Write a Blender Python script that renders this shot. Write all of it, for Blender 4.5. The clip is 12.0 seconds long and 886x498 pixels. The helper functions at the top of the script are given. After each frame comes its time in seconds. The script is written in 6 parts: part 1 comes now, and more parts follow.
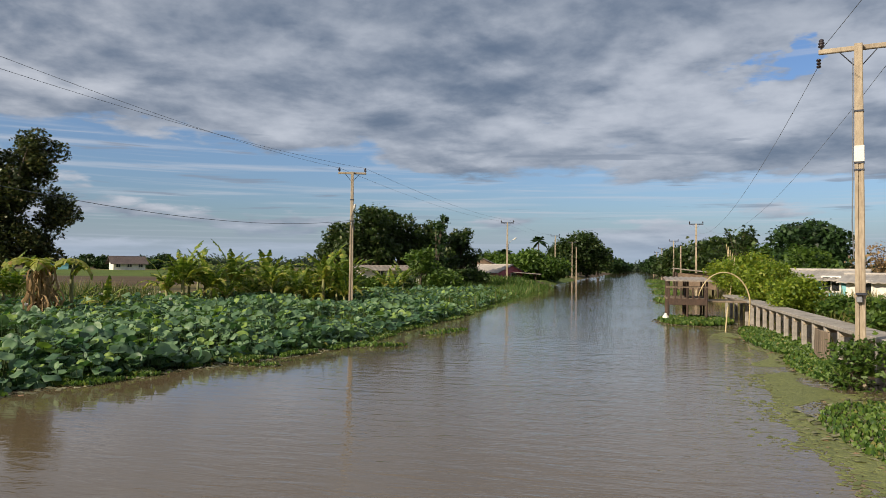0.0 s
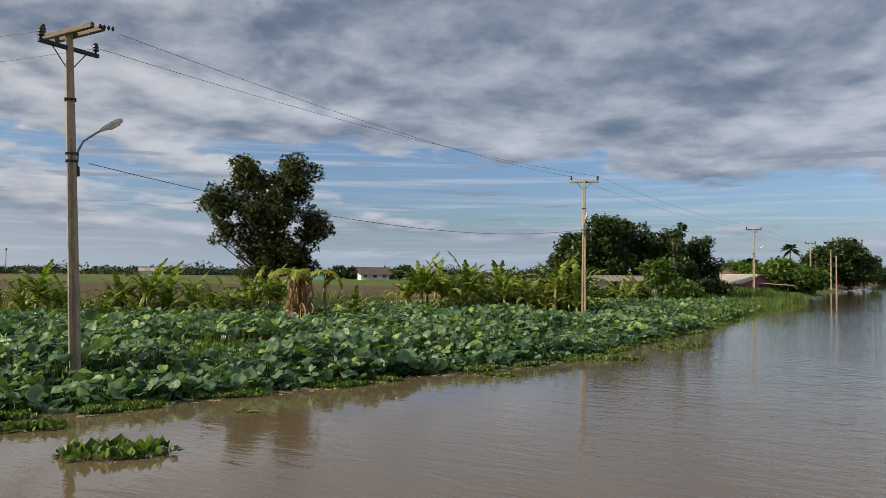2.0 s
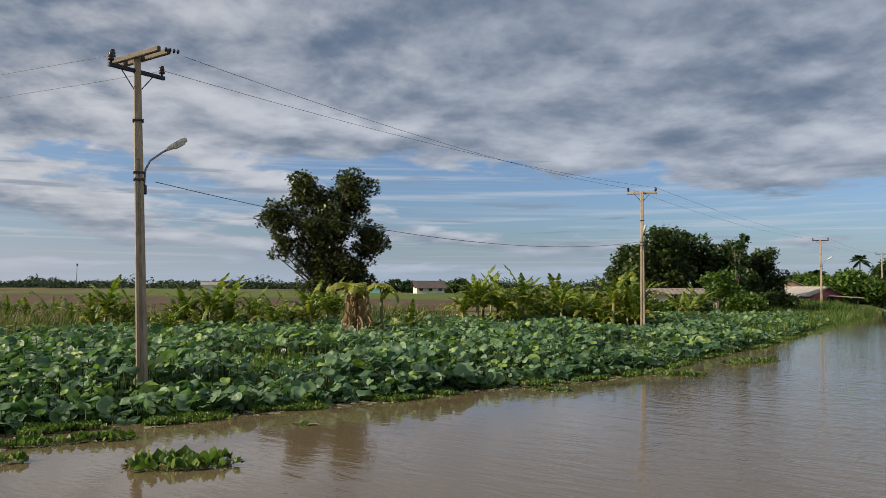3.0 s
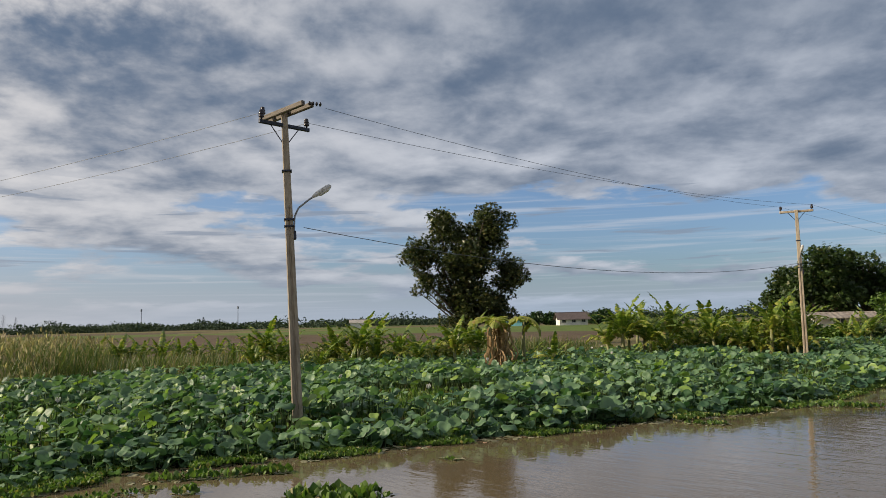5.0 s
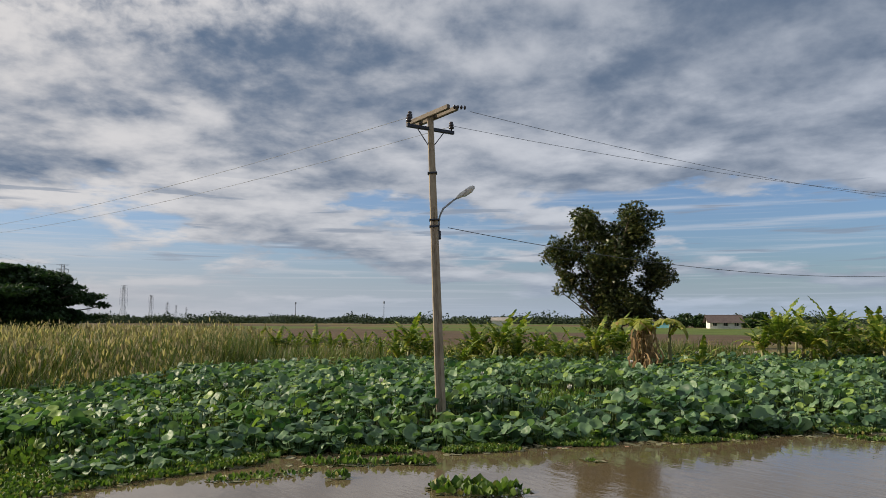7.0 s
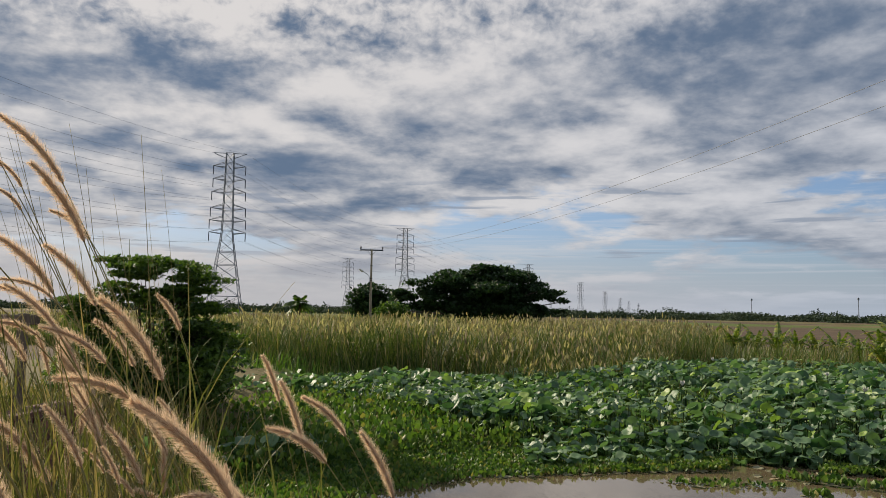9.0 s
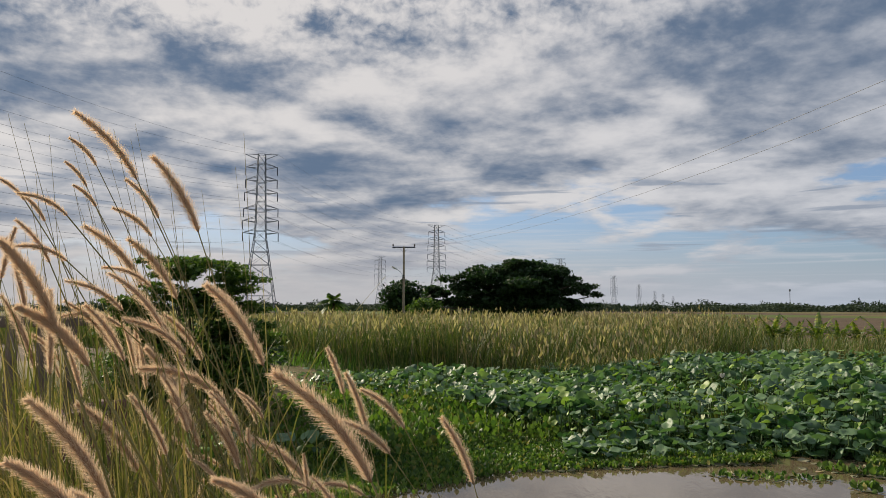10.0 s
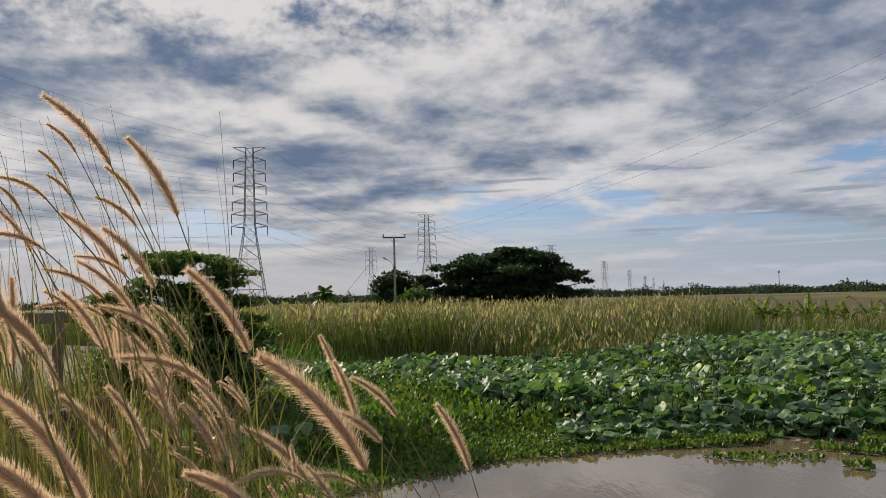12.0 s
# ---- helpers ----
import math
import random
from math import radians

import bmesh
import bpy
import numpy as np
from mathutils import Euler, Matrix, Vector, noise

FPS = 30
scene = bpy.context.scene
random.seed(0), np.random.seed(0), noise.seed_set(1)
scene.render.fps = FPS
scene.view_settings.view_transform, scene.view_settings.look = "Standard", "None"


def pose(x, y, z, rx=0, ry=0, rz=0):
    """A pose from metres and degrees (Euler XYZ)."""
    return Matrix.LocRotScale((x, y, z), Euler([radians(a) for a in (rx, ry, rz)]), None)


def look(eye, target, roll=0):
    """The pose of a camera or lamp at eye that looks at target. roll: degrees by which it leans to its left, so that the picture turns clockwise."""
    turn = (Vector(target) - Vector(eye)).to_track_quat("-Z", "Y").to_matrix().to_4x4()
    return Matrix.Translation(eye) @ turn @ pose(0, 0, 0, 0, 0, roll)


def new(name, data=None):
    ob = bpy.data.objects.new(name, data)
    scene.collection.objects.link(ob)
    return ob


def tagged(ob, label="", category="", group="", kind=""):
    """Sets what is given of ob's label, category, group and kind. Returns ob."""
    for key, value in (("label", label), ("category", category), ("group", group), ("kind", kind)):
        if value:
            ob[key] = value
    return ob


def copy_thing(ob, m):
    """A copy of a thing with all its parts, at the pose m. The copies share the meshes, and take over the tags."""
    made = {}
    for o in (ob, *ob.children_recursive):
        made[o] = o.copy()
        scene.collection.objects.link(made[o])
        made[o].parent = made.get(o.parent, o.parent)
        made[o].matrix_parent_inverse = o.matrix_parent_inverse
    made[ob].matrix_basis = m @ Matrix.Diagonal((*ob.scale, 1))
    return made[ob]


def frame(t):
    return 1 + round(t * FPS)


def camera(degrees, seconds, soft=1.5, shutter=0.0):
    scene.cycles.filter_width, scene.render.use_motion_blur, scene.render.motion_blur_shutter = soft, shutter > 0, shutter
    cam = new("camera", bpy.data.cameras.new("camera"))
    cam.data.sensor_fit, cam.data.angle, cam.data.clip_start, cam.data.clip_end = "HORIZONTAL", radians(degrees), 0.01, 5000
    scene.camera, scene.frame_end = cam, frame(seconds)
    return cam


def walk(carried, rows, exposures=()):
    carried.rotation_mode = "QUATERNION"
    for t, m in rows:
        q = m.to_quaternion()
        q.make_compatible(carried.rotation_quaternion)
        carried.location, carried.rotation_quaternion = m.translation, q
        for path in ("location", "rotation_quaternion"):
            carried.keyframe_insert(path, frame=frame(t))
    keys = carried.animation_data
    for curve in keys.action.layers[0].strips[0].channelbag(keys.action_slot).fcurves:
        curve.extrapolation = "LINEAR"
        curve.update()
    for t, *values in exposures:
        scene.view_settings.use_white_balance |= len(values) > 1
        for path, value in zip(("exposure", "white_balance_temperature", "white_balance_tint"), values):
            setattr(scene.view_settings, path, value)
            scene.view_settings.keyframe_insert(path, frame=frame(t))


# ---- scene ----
# Camera: t, x, y, z, yaw to the left of north, pitch, roll
PATH = [
    (0.0, 0.000, -0.000, 2.609, 14.59, 1.29, 0.58),
    (0.5, -0.005, 0.043, 2.614, 17.89, 1.19, 0.83),
    (1.0, -0.046, 0.104, 2.615, 22.71, 1.32, 0.95),
    (1.5, -0.149, 0.186, 2.596, 27.48, 1.58, 0.66),
    (2.0, -0.212, 0.369, 2.592, 32.11, 1.92, 0.56),
    (2.5, -0.209, 0.366, 2.607, 34.70, 2.34, 0.57),
    (2.7, -0.230, 0.353, 2.602, 35.32, 2.52, 0.56),
    (4.3, -0.176, 0.346, 2.622, 42.70, 4.77, -1.03),
    (4.5, -0.170, 0.345, 2.623, 43.94, 4.88, -1.05),
    (5.0, -0.146, 0.330, 2.618, 46.98, 5.50, -1.36),
    (5.5, -0.095, 0.299, 2.624, 49.95, 5.76, -0.97),
    (6.0, 0.005, 0.195, 2.641, 52.47, 5.70, -0.49),
    (6.5, 0.043, 0.175, 2.629, 54.50, 5.57, -0.22),
    (6.7, 0.071, 0.170, 2.649, 55.35, 5.51, -0.11),
    (8.3, -0.358, 0.323, 2.648, 80.33, 5.15, 1.03),
    (8.5, -0.390, 0.327, 2.652, 84.20, 5.07, 0.95),
    (9.0, -0.401, 0.243, 2.645, 91.29, 4.83, 0.99),
    (9.5, -0.406, 0.200, 2.637, 93.86, 4.66, 0.60),
    (10.0, -0.399, 0.181, 2.631, 93.68, 4.52, 0.05),
    (10.5, -0.398, 0.184, 2.627, 93.47, 4.34, -0.31),
    (11.0, -0.431, 0.181, 2.620, 93.22, 4.13, -0.72),
    (11.5, -0.442, 0.169, 2.616, 93.03, 3.90, -1.18),
    (12.0, -0.455, 0.185, 2.618, 92.96, 3.71, -1.31),
]


def aim(x, y, z, yaw, pitch, roll):
    a, p = radians(yaw), radians(pitch)
    way = Vector((-math.sin(a) * math.cos(p), math.cos(a) * math.cos(p), math.sin(p)))
    return look(Vector((x, y, z)), Vector((x, y, z)) + way, roll)


cam = camera(61.12, 12.0, soft=0.8)
walk(cam, [(t, aim(*row)) for t, *row in PATH])

# ---------------------------------------------------------------- light
SUN_BEARING, SUN_HEIGHT = 143.0, 27.0      # degrees left of north, degrees above the horizon
_sb, _se = radians(SUN_BEARING), radians(SUN_HEIGHT)
SUN_WAY = Vector((-math.sin(_sb) * math.cos(_se), math.cos(_sb) * math.cos(_se), math.sin(_se)))
scene.view_settings.exposure = 0.28
sun = new("sun", bpy.data.lights.new("sun", "SUN"))
sun.data.energy, sun.data.angle, sun.data.color = 5.0, radians(2.0), (1.0, 0.86, 0.66)
sun.matrix_world = look(SUN_WAY * 100, (0, 0, 0))


class Net:
    """A small helper to write node trees."""

    def __init__(self, tree):
        self.t = tree

    def n(self, kind, ins=None, operation="", interpolation="", blend="", clamp=False):
        node = self.t.nodes.new(kind)
        if operation:
            node.operation = operation
        if clamp:
            node.use_clamp = True
        if interpolation:
            node.interpolation_type = interpolation
        if blend:
            node.data_type, node.blend_type = "RGBA", blend
        for k, v in (ins or {}).items():
            s = node.inputs[k]
            if isinstance(v, bpy.types.NodeSocket):
                self.t.links.new(v, s)
            else:
                s.default_value = v
        return node

    def m(self, op, a, b=0.0, c=0.0, clamp=False):
        return self.n("ShaderNodeMath", {0: a, 1: b, 2: c}, operation=op, clamp=clamp).outputs[0]

    def step(self, v, lo, hi):
        r = self.n("ShaderNodeMapRange", {"Value": v, "From Min": lo, "From Max": hi}, interpolation="SMOOTHSTEP")
        return r.outputs["Result"]

    def mix(self, f, a, b, blend="MIX"):
        node = self.n("ShaderNodeMix", blend=blend)
        for i, v in ((0, f), (6, a), (7, b)):
            if isinstance(v, bpy.types.NodeSocket):
                self.t.links.new(v, node.inputs[i])
            else:
                node.inputs[i].default_value = v if i == 0 else (*v, 1)
        return node.outputs[2]

    def noise(self, vec, scale, detail=4.0, rough=0.55, distort=0.0):
        ins = {"Scale": scale, "Detail": detail, "Roughness": rough, "Distortion": distort}
        if vec is not None:
            ins["Vector"] = vec
        return self.n("ShaderNodeTexNoise", ins).outputs["Fac"]

    def scaled(self, vec, x, y, z, dx=0.0, dy=0.0, dz=0.0):
        return self.n("ShaderNodeMapping", {"Vector": vec, "Location": (dx, dy, dz), "Scale": (x, y, z)}).outputs[0]


def make_world():
    world = bpy.data.worlds.new("sky")
    scene.world = world
    world.use_nodes = True
    tree = world.node_tree
    tree.nodes.clear()
    k = Net(tree)
    way = k.n("ShaderNodeTexCoord").outputs["Generated"]
    sep = k.n("ShaderNodeSeparateXYZ", {"Vector": way}).outputs
    up = k.m("MAXIMUM", sep[2], 0.0)
    air = k.n("ShaderNodeTexSky")
    air.sky_type, air.sun_disc, air.sun_elevation, air.sun_rotation = "NISHITA", False, _se, -_sb
    air.air_density, air.dust_density, air.ozone_density = 1.0, 1.5, 1.5
    sky = air.outputs[0]
    clear = k.mix(1.0, sky, (0.064, 0.076, 0.098), "MULTIPLY")
    # the cloud deck, in terms of bearing and of height over the horizon: flat bases, lit tops
    bear = k.m("ARCTAN2", sep[0], sep[1])
    rise = k.m("LOGARITHM", k.m("ADD", up, 0.12), math.e)
    co = k.n("ShaderNodeCombineXYZ", {0: bear, 1: rise, 2: 0.0}).outputs[0]
    # degrees to the left of north and above the horizon, ragged so that no mass has a plain outline
    rag_a = k.m("SUBTRACT", k.noise(k.scaled(co, 7.0, 6.0, 1, 1.1, 0.3), 1.0, 5.0, 0.6), 0.5)
    rag_b = k.m("SUBTRACT", k.noise(k.scaled(co, 7.0, 8.0, 1, 5.1, 4.3), 1.0, 5.0, 0.6), 0.5)
    deg_b = k.m("ADD", k.m("MULTIPLY", bear, -57.3), k.m("MULTIPLY", rag_a, 22.0))
    deg_e = k.m("ADD", k.m("MULTIPLY", k.m("ARCSINE", up), 57.3), k.m("MULTIPLY", rag_b, 5.0))

    def masses(rows):
        """A sum of soft cloud masses: bearing, elevation, their spreads, and the amount."""
        total = 0.0
        for b, e, wb, we, amount in rows:
            u = k.m("DIVIDE", k.m("SUBTRACT", deg_b, b), wb)
            v = k.m("DIVIDE", k.m("SUBTRACT", deg_e, e), we)
            d = k.m("ADD", k.m("MULTIPLY", u, u), k.m("MULTIPLY", v, v))
            total = k.m("ADD", total, k.m("MULTIPLY", k.m("EXPONENT", k.m("MULTIPLY", d, -1.0)), amount))
        return total

    def deck(dv):
        co = k.n("ShaderNodeCombineXYZ", {0: bear, 1: k.m("ADD", rise, dv), 2: 0.0}).outputs[0]
        big = k.noise(k.scaled(co, 2.6, 2.2, 1, 3.3, 1.2), 1.0, 2.0, 0.5, 0.1)
        mid = k.noise(k.scaled(co, 7.5, 7.0, 1, 7.4, 5.2), 1.0, 6.0, 0.54, 0.2)
        fine = k.noise(k.scaled(co, 24.0, 19.0, 1, 0.4, 2.2), 1.0, 5.0, 0.56, 0.2)
        return k.m("ADD", k.m("MULTIPLY", big, 0.50), k.m("ADD", k.m("MULTIPLY", mid, 0.38), k.m("MULTIPLY", fine, 0.12)))

    dens, above = deck(0.0), deck(0.075)
    relief = k.m("SUBTRACT", dens, above)
    ripple = k.noise(k.scaled(co, 60.0, 40.0, 1, 2.0, 1.0), 1.0, 3.0, 0.55, 0.35)
    near = k.n("ShaderNodeVectorMath", {0: way, 1: SUN_WAY}, operation="DOT_PRODUCT").outputs["Value"]
    glow = k.step(near, -0.35, 0.95)
    high = k.step(up, 0.07, 0.23)
    # where the deck opens, and where it is thick or lit
    opens = masses([(30, 6.5, 13, 2.6, 0.17), (40, 9.0, 6, 1.6, 0.10), (-10.5, 14.5, 3.0, 1.2, 0.22), (62, 9.0, 4, 1.4, 0.10), (14, 5.0, 14, 1.6, 0.12), (66, 13.5, 3, 1.2, 0.12)])
    lights = masses([(1, 8.6, 9, 1.7, -0.34), (12, 13.0, 9, 1.3, -0.22), (25, 18.5, 15, 7.0, -0.50), (112, 17.2, 13, 2.2, -0.80), (100, 10.8, 11, 2.8, -0.72), (68, 17.5, 10, 7.0, -0.34), (-15, 8.5, 4, 2.0, -0.25),
                     (78, 11.0, 7, 2.4, 0.20), (112, 22.5, 15, 2.2, 0.34), (92, 17.5, 7, 2.6, 0.26), (88, 8.0, 8, 1.6, 0.26), (17, 17.5, 9, 1.8, 0.20), (45, 11.4, 6, 1.0, 0.36), (110, 14.0, 9, 0.9, 0.36)])
    mask = k.step(k.m("SUBTRACT", k.m("ADD", dens, k.m("ADD", k.m("MULTIPLY", high, 0.17), k.m("MULTIPLY", glow, 0.05))), opens), 0.485, 0.560)
    thick = k.step(dens, 0.42, 0.60)
    tone = k.m("SUBTRACT", k.m("ADD", 0.70, k.m("MULTIPLY", relief, 8.5)), k.m("MULTIPLY", thick, 0.62))
    tone = k.m("ADD", tone, k.m("MULTIPLY", k.m("SUBTRACT", ripple, 0.5), k.m("MULTIPLY", k.step(up, 0.26, 0.40), k.m("MULTIPLY", k.m("POWER", glow, 2.0), 2.6))))
    tone = k.m("ADD", 0.44, k.m("MULTIPLY", k.m("SUBTRACT", tone, 0.5), k.m("ADD", 0.66, k.m("MULTIPLY", glow, 0.34))))
    tone = k.step(k.m("ADD", tone, k.m("MULTIPLY", lights, 0.85)), -0.62, 1.12)
    lit = k.mix(glow, (0.45, 0.48, 0.54), (0.60, 0.57, 0.55))
    lit = k.mix(k.m("MULTIPLY", k.step(up, 0.20, 0.42), k.m("SUBTRACT", 0.7, k.m("MULTIPLY", glow, 1.0), clamp=True)), lit, (0.22, 0.255, 0.31))
    shade = k.mix(glow, (0.105, 0.142, 0.205), (0.092, 0.134, 0.205))
    cloud = k.mix(tone, shade, lit)
    clear = k.mix(k.m("MULTIPLY", glow, 0.55), clear, (0.28, 0.38, 0.52))
    col = k.mix(k.m("MULTIPLY", mask, 0.95), clear, cloud)
    # thin streaks across the clear belt, and small dark clouds in it
    wisp = k.noise(k.scaled(co, 3.0, 22.0, 1, 1.0, 3.0), 1.0, 6.0, 0.6, 0.4)
    col = k.mix(k.m("MULTIPLY", k.step(wisp, 0.47, 0.70), k.m("MULTIPLY", k.m("SUBTRACT", 1.0, mask), 0.5)), col, lit)
    belt = k.noise(k.scaled(co, 6.0, 20.0, 1, 4.7, 0.2), 1.0, 5.0, 0.5, 0.3)
    bits = k.m("MULTIPLY", k.step(belt, 0.58, 0.66), k.m("MULTIPLY", k.step(up, 0.05, 0.08), k.m("SUBTRACT", 1.0, k.step(up, 0.15, 0.2))))
    col = k.mix(k.m("MULTIPLY", bits, 0.7), col, (0.20, 0.24, 0.31))
    # haze
    hz = k.mix(glow, (0.31, 0.38, 0.48), (0.42, 0.405, 0.41))
    fog = k.m("SUBTRACT", 1.0, k.step(up, -0.005, k.m("ADD", 0.075, k.m("MULTIPLY", glow, 0.075))))
    col = k.mix(k.m("MULTIPLY", fog, 0.93), col, hz)
    bg = k.n("ShaderNodeBackground", {"Color": col, "Strength": 1.0})
    out = k.n("ShaderNodeOutputWorld")
    tree.links.new(bg.outputs[0], out.inputs[0])


make_world()


# ---------------------------------------------------------------- materials
def material(name):
    m = bpy.data.materials.new(name)
    m.use_nodes = True
    m.node_tree.nodes.clear()
    return m, Net(m.node_tree)


def finish(m, k, shader):
    out = k.n("ShaderNodeOutputMaterial")
    m.node_tree.links.new(shader, out.inputs[0])
    return m


def plain(name, dark, light, rough=0.7, scale=4.0, bump=0.2, stain=None, metal=0.0, stretch=(1, 1, 1), vary=0.0):
    """A solid surface: two tones of grain, larger stains, fine relief."""
    m, k = material(name)
    co = k.n("ShaderNodeTexCoord").outputs["Object"]
    co = k.scaled(co, *stretch)
    g = k.noise(co, scale * 6, 6.0, 0.65)
    s = k.noise(co, scale, 5.0, 0.6, 0.4)
    col = k.mix(k.step(k.m("ADD", k.m("MULTIPLY", g, 0.5), k.m("MULTIPLY", s, 0.5)), 0.36, 0.64), dark, light)
    if stain:
        col = k.mix(k.m("MULTIPLY", k.step(k.noise(co, scale * 0.6, 6.0, 0.7, 1.0), 0.55, 0.68), 0.7), col, stain)
    if vary:
        r = k.n("ShaderNodeObjectInfo").outputs["Random"]
        col = k.n("ShaderNodeHueSaturation", {"Hue": 0.5, "Saturation": 1.0, "Value": k.m("ADD", 1.0 - vary, k.m("MULTIPLY", r, 2 * vary)), "Fac": 1.0, "Color": col}).outputs[0]
    b = k.n("ShaderNodeBump", {"Strength": bump, "Distance": 0.02, "Height": g}).outputs[0]
    p = k.n("ShaderNodeBsdfPrincipled", {"Base Color": col, "Roughness": k.m("ADD", rough - 0.08, k.m("MULTIPLY", s, 0.16)), "Metallic": metal, "Normal": b})
    return finish(m, k, p.outputs[0])


def leafy(name, dark, light, odd=None, rough=0.5, through_light=0.35, odd_at=0.85, scale=0.6, spec=0.4, tint=(1.5, 1.7, 0.8)):
    """Leaves: each leaf its own tone, larger drifts of colour, light coming through."""
    m, k = material(name)
    geo = k.n("ShaderNodeNewGeometry")
    r = geo.outputs["Random Per Island"]
    co = k.n("ShaderNodeTexCoord").outputs["Object"]
    s = k.noise(co, scale, 4.0, 0.6)
    g = k.noise(co, scale * 14, 3.0, 0.6)
    f = k.m("ADD", k.m("MULTIPLY", r, 0.55), k.m("ADD", k.m("MULTIPLY", s, 0.5), k.m("MULTIPLY", g, 0.2)))
    col = k.mix(k.step(f, 0.3, 0.95), dark, light)
    if odd:
        pick = k.m("FRACT", k.m("MULTIPLY", r, 17.31))
        col = k.mix(k.m("MULTIPLY", k.step(pick, odd_at, min(odd_at + 0.05, 1.0)), 0.85), col, odd)
    p = k.n("ShaderNodeBsdfPrincipled", {"Base Color": col, "Roughness": rough, "Specular IOR Level": spec}).outputs[0]
    tl = k.n("ShaderNodeBsdfTranslucent", {"Color": k.mix(1.0, col, tint, "MULTIPLY")}).outputs[0]
    mx = k.n("ShaderNodeMixShader", {0: through_light, 1: p, 2: tl}).outputs[0]
    return finish(m, k, mx)


def water_material():
    m, k = material("muddy_water")
    co = k.n("ShaderNodeTexCoord").outputs["Object"]
    a = k.noise(k.scaled(co, 0.9, 3.2, 1), 1.0, 3.0, 0.55, 0.6)
    b = k.noise(k.scaled(co, 5.0, 13.0, 1, 3, 1), 1.0, 3.0, 0.5, 0.6)
    d = k.noise(k.scaled(co, 0.08, 0.12, 1), 1.0, 4.0, 0.5)
    calm = k.step(d, 0.30, 0.62)
    hgt = k.m("ADD", k.m("MULTIPLY", a, 0.040), k.m("MULTIPLY", b, k.m("ADD", 0.005, k.m("MULTIPLY", calm, 0.010))))
    open_water = k.step(k.n("ShaderNodeSeparateXYZ", {"Vector": co}).outputs[0], -9.5, -1.5)
    bump = k.n("ShaderNodeBump", {"Strength": k.m("ADD", 0.10, k.m("MULTIPLY", open_water, 0.32)), "Distance": 1.0, "Height": hgt}).outputs[0]
    col = k.mix(d, (0.112, 0.085, 0.050), (0.142, 0.109, 0.066))
    p = k.n("ShaderNodeBsdfPrincipled", {"Base Color": col, "Roughness": 0.03, "IOR": 1.7, "Normal": bump})
    return finish(m, k, p.outputs[0])


def ground_material():
    m, k = material("field_ground")
    co = k.n("ShaderNodeTexCoord").outputs["Object"]
    cell = k.n("ShaderNodeTexVoronoi", {"Vector": k.scaled(co, 0.009, 0.022, 0, 0.25, 0.6), "Scale": 1.0, "Randomness": 0.7}).outputs["Color"]
    pick = k.n("ShaderNodeSeparateColor", {"Color": cell}).outputs[0]
    s = k.noise(co, 0.15, 6.0, 0.65)
    g = k.noise(co, 3.0, 5.0, 0.7)
    f = k.m("ADD", k.m("MULTIPLY", s, 0.6), k.m("MULTIPLY", g, 0.4))
    green = k.mix(k.step(f, 0.35, 0.65), (0.060, 0.090, 0.020), (0.120, 0.165, 0.036))
    straw = k.mix(k.step(f, 0.35, 0.65), (0.095, 0.085, 0.035), (0.175, 0.145, 0.070))
    soil = k.mix(k.step(f, 0.35, 0.65), (0.070, 0.050, 0.032), (0.120, 0.088, 0.058))
    col = k.mix(k.step(pick, 0.28, 0.30), green, straw)
    col = k.mix(k.step(pick, 0.68, 0.70), col, soil)
    b = k.n("ShaderNodeBump", {"Strength": 0.5, "Distance": 0.1, "Height": g}).outputs[0]
    p = k.n("ShaderNodeBsdfPrincipled", {"Base Color": col, "Roughness": 0.9, "Normal": b, "Specular IOR Level": 0.15})
    return finish(m, k, p.outputs[0])


WATER, GROUND = water_material(), ground_material()
CONCRETE = plain("concrete", (0.25, 0.20, 0.145), (0.42, 0.35, 0.26), 0.85, 2.0, 0.3, stain=(0.20, 0.16, 0.11), stretch=(1, 1, 0.3))
CONCRETE_GREY = plain("grey_concrete", (0.22, 0.20, 0.18), (0.36, 0.33, 0.29), 0.9, 1.2, 0.4, stain=(0.11, 0.10, 0.08))
STEEL_DARK = plain("dark_steel", (0.03, 0.035, 0.05), (0.06, 0.065, 0.085), 0.55, 8.0, 0.1, metal=0.6)
STEEL = plain("galvanised_steel", (0.20, 0.21, 0.23), (0.32, 0.33, 0.35), 0.5, 6.0, 0.1, metal=0.6)
LATTICE = plain("lattice_steel", (0.10, 0.115, 0.14), (0.17, 0.19, 0.22), 0.6, 3.0, 0.1, metal=0.3)
PORCELAIN = plain("brown_porcelain", (0.018, 0.014, 0.018), (0.035, 0.026, 0.03), 0.25, 8.0, 0.05)
LAMP_SKIN = plain("lamp_housing", (0.50, 0.49, 0.46), (0.68, 0.66, 0.62), 0.45, 6.0, 0.1, stain=(0.2, 0.17, 0.13))
LAMP_GLASS = plain("lamp_cover", (0.55, 0.53, 0.48), (0.7, 0.68, 0.6), 0.2, 6.0, 0.05)
WIRE = plain("cable", (0.09, 0.10, 0.115), (0.14, 0.15, 0.17), 0.6, 9.0, 0.05)
WOOD = plain("weathered_wood", (0.12, 0.09, 0.065), (0.24, 0.185, 0.135), 0.85, 3.0, 0.5, stain=(0.07, 0.055, 0.04), stretch=(1, 1, 0.15), vary=0.25)
WOOD_GREY = plain("grey_beam", (0.10, 0.085, 0.07), (0.20, 0.17, 0.14), 0.9, 3.0, 0.5, stain=(0.05, 0.04, 0.035), stretch=(0.15, 1, 1))
